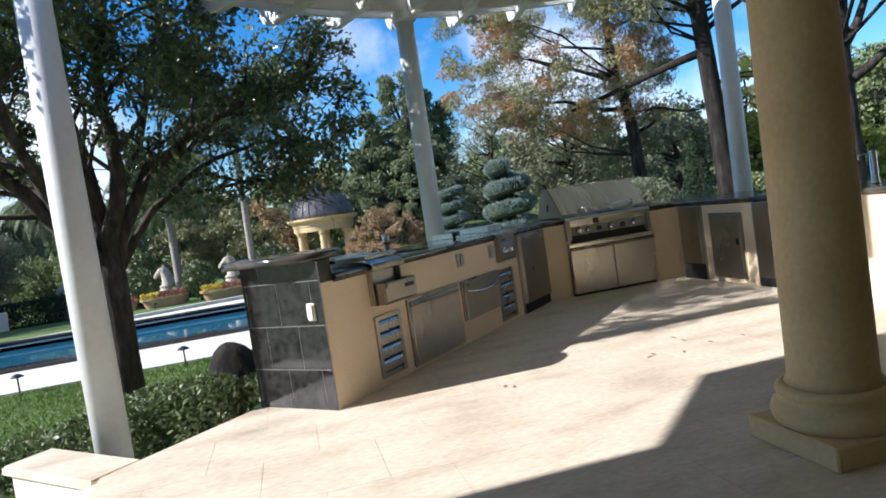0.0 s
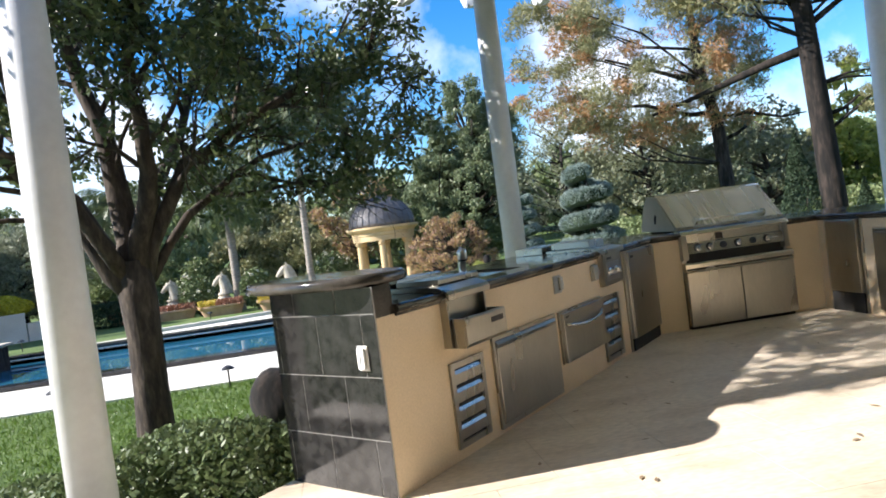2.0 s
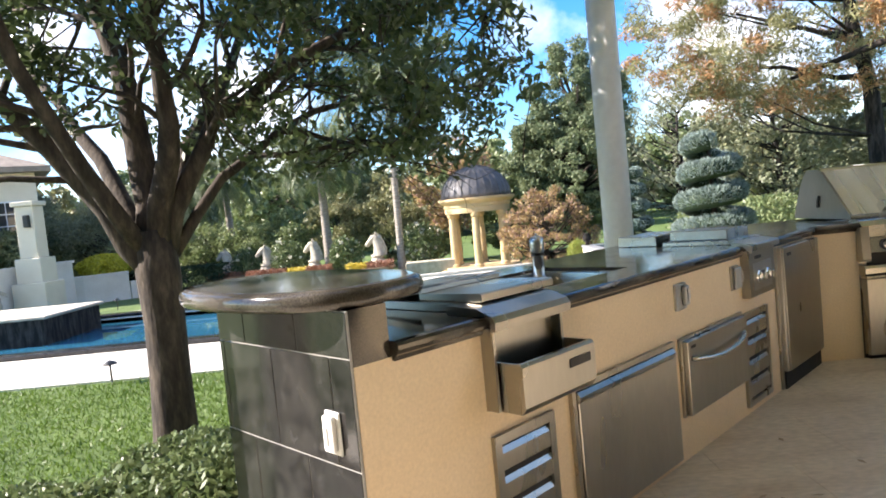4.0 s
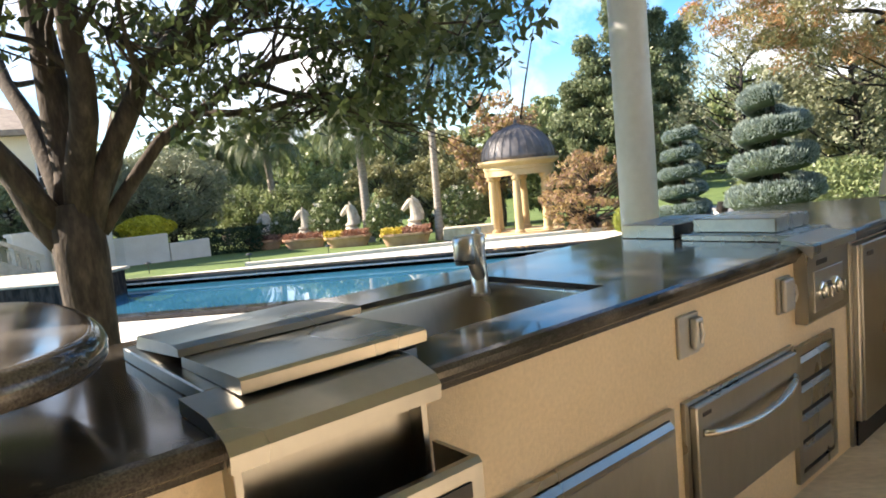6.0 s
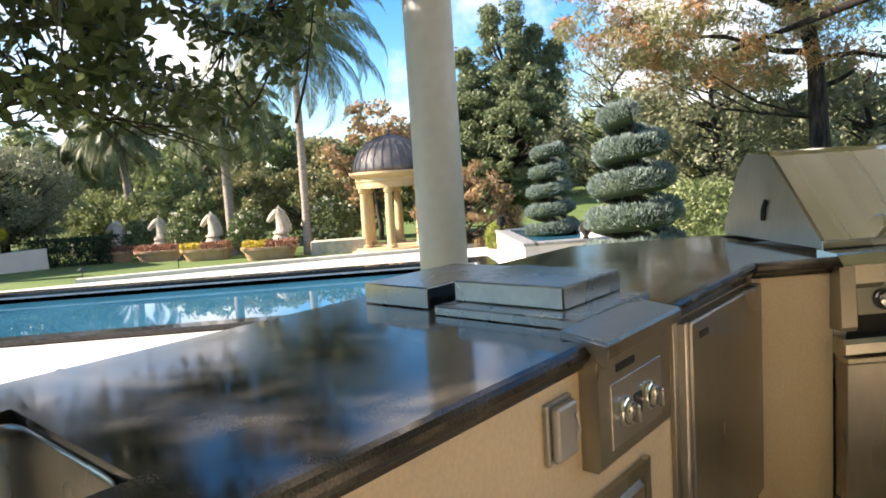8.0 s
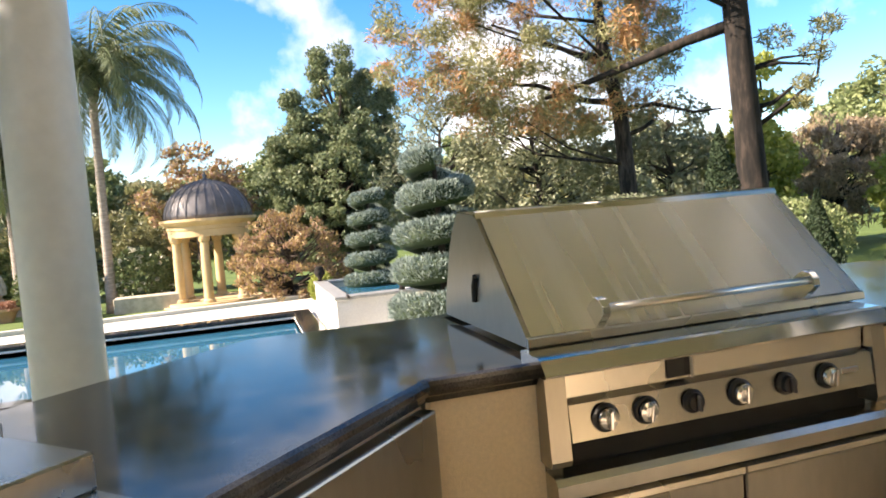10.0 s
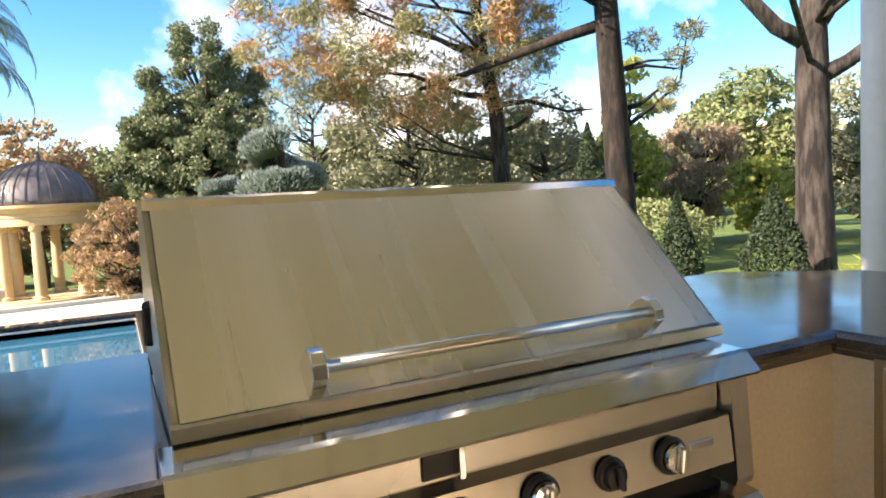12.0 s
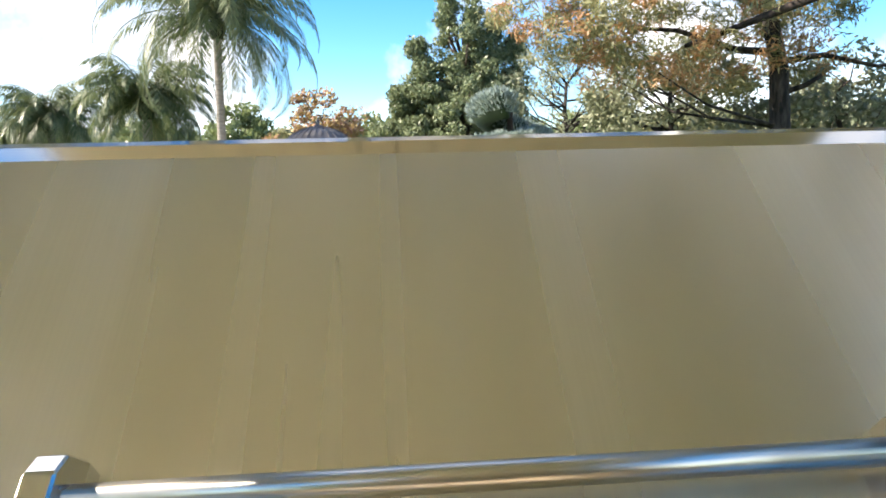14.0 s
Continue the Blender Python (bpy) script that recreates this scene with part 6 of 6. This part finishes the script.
def balustrade():
    t = thing("balustrade", pose(-13.6, 22.9, GZ, 0, 0, 222), "pale stone stair balustrade by the house", "balustrade")
    for k in range(9):
        bm = bmesh.new()
        s = 0.14 * k
        lathe(bm, [(0.06, 0.1 + s), (0.03, 0.16 + s), (0.065, 0.35 + s), (0.03, 0.55 + s), (0.06, 0.62 + s)], 10, 0.1 + 0.24 * k, 0)
        part("baluster", bm, STATUE, t)
    for z0, z1 in ((-0.3, 0.1), (0.62, 0.76)):
        bm = bmesh.new()
        vs = []
        for x, s in ((-0.1, 0), (2.3, 1.34)):
            vs.append([bm.verts.new((x, y, z + s)) for y, z in ((-0.1, z0), (0.1, z0), (0.1, z1), (-0.1, z1))])
        for i in range(4):
            bm.faces.new((vs[0][i], vs[0][(i + 1) % 4], vs[1][(i + 1) % 4], vs[1][i]))
        bm.faces.new(vs[0])
        bm.faces.new(vs[1][::-1])
        part("rail", bm, STATUE, t)


balustrade()

t = thing("stone_pier", pose(-13.2, 24.1, -0.9), "tall stepped cream stone pier with a lantern", "pier")
for k, (w, z0, z1) in enumerate(((1.1, 0, 1.1), (0.85, 1.1, 1.9), (0.6, 1.9, 3.6), (0.75, 3.6, 3.75))):
    bm = bmesh.new()
    box(bm, -w / 2, w / 2, -w / 2, w / 2, z0, z1, 0.02)
    part("block", bm, HOUSE, t)
bm = bmesh.new()
box(bm, 0.02, 0.2, -0.44, -0.3, 2.9, 3.3, 0.02)
part("lantern", bm, BLACK, t)


def far_house():
    t = thing("house", pose(-32.0, 77.5, 1.2, 0, 0, 22), "distant white two-storey house on the hill", "house")
    bm = bmesh.new()
    box(bm, -3.4, 3.4, 0, 5, -2, 1.2)
    box(bm, -2.0, 3.2, 1, 5, 1.2, 2.7)
    part("wall", bm, WHITEWALL, t)
    bm = bmesh.new()
    prism(bm, [(-3.7, -0.4), (3.7, -0.4), (3.7, 5.3), (-3.7, 5.3)], 1.2, 1.4)
    prism(bm, [(-2.4, 0.6), (3.6, 0.6), (3.6, 5.3), (-2.4, 5.3)], 2.7, 2.95)
    part("roof", bm, ROOF, t)
    for x0, z0, w, h in ((-2.9, -0.3, 1.2, 1.0), (-1.2, -0.3, 1.2, 1.0), (0.6, -0.3, 1.2, 1.0), (2.2, -0.3, 0.9, 1.0), (-1.4, 1.6, 1.2, 0.8), (0.6, 1.6, 1.6, 0.8)):
        bm = bmesh.new()
        y = -0.05 if z0 < 1 else 0.95
        box(bm, x0, x0 + w, y, y + 0.06, z0, z0 + h)
        part("window", bm, GLASS_DARK, t)


far_house()

# grass and fallen leaves
n = 46000
gx, gy = RNG.uniform(-7.5, 0.6, n), RNG.uniform(4.6, 11.9, n)
k = (gy > gx + 5.5) & (np.hypot(gx + 1.93, gy - 8.05) > 0.35)
P = np.stack([gx[k], gy[k], np.full(k.sum(), GZ + 0.02)], 1)
ob = leaves_at("grass", P, 0.085, 0.012, GRASS, None, up=1.6)
tagged(ob, "short green lawn grass blades", "grass", kind="stuff")
n = 2600
gx, gy = RNG.uniform(-5.5, -1.2, n), RNG.uniform(5.0, 7.6, n)
k = gy > gx + 6.9
P = np.stack([gx[k], gy[k], RNG.uniform(GZ + 0.02, GZ + 0.13, k.sum())], 1)
ob = leaves_at("ground_cover", P, 0.07, 0.04, LEAF_OLIVE, None, up=0.6)
tagged(ob, "pale green ground cover leaves in the lawn", "ground cover", kind="stuff")
n = 60
P = np.stack([RNG.uniform(0.6, 4.3, n), RNG.uniform(3.9, 6.9, n), np.full(n, 0.006)], 1)
k = P[:, 1] < P[:, 0] + 4.0
P = P[k]
d = unit(np.concatenate([RNG.normal(size=(len(P), 2)), np.zeros((len(P), 1))], 1))
v = np.stack([-d[:, 1], d[:, 0], RNG.uniform(-0.15, 0.15, len(P))], 1)
ob = quads("fallen_leaves", P, d * 0.028, v * 0.011, LEAF_BROWN)
tagged(ob, "scattered dry brown leaves on the paving", "leaves", kind="stuff")


# ---- patio paving ----
def paving():
    t = thing("floor", pose(0, 0, 0), "cream travertine patio paving with fine joints", "paving", kind="structure")
    P = 0.61
    shared = {}
    for i in range(-10, 13):
        for j in range(-7, 14):
            x0, y0 = i * P + (0.305 if j % 2 else 0), j * P
            c = [(x0 + 0.0007, y0 + 0.0007), (x0 + P - 0.0007, y0 + 0.0007), (x0 + P - 0.0007, y0 + P - 0.0007), (x0 + 0.0007, y0 + P - 0.0007)]
            ins = [inside(PATIO, *p) for p in c]
            if not any(ins):
                continue
            whole = all(ins)
            if not whole:
                q = c
                edges = ((PATIO[2], PATIO[0]), (PATIO[0], PATIO[9]), (PATIO[9], PATIO[8])) if x0 < 3.5 and y0 > 1.5 else ()
                for a, b in edges:
                    mid = (x0 + P / 2, y0 + P / 2)
                    near = min(max(((mid[0] - a[0]) * (b[0] - a[0]) + (mid[1] - a[1]) * (b[1] - a[1])) / ((b[0] - a[0]) ** 2 + (b[1] - a[1]) ** 2), 0), 1)
                    px, py = a[0] + near * (b[0] - a[0]), a[1] + near * (b[1] - a[1])
                    if math.hypot(mid[0] - px, mid[1] - py) < 0.62:
                        q = clip_half(q, a, b)
                for a, b in (((-6, -4), (7.5, -4)), ((7.5, -4), (7.5, 9)), ((-6, 9), (-6, -4))):
                    q = clip_half(q, a, b)
                if x0 > 4 and y0 + P > 3.4:
                    q = clip_half(q, (5.35, 0), (5.35, 9)) if y0 > 3.2 else q
                if len(q) < 3:
                    continue
                c = q
            bm = bmesh.new()
            if whole:
                if not shared:
                    prism(bm, [(x - x0, y - y0) for x, y in c], -0.03, 0.0, 0.0007)
                    ob = part("paver", bm, TRAV, t)
                    shared[0] = ob.data
                else:
                    bm.free()
                    ob = new("paver", shared[0])
                    ob.parent = t
                ob.matrix_basis = pose(x0, y0, 0)
            else:
                prism(bm, c, -0.03, 0.0)
                ob = part("paver", bm, TRAV, t)


paving()
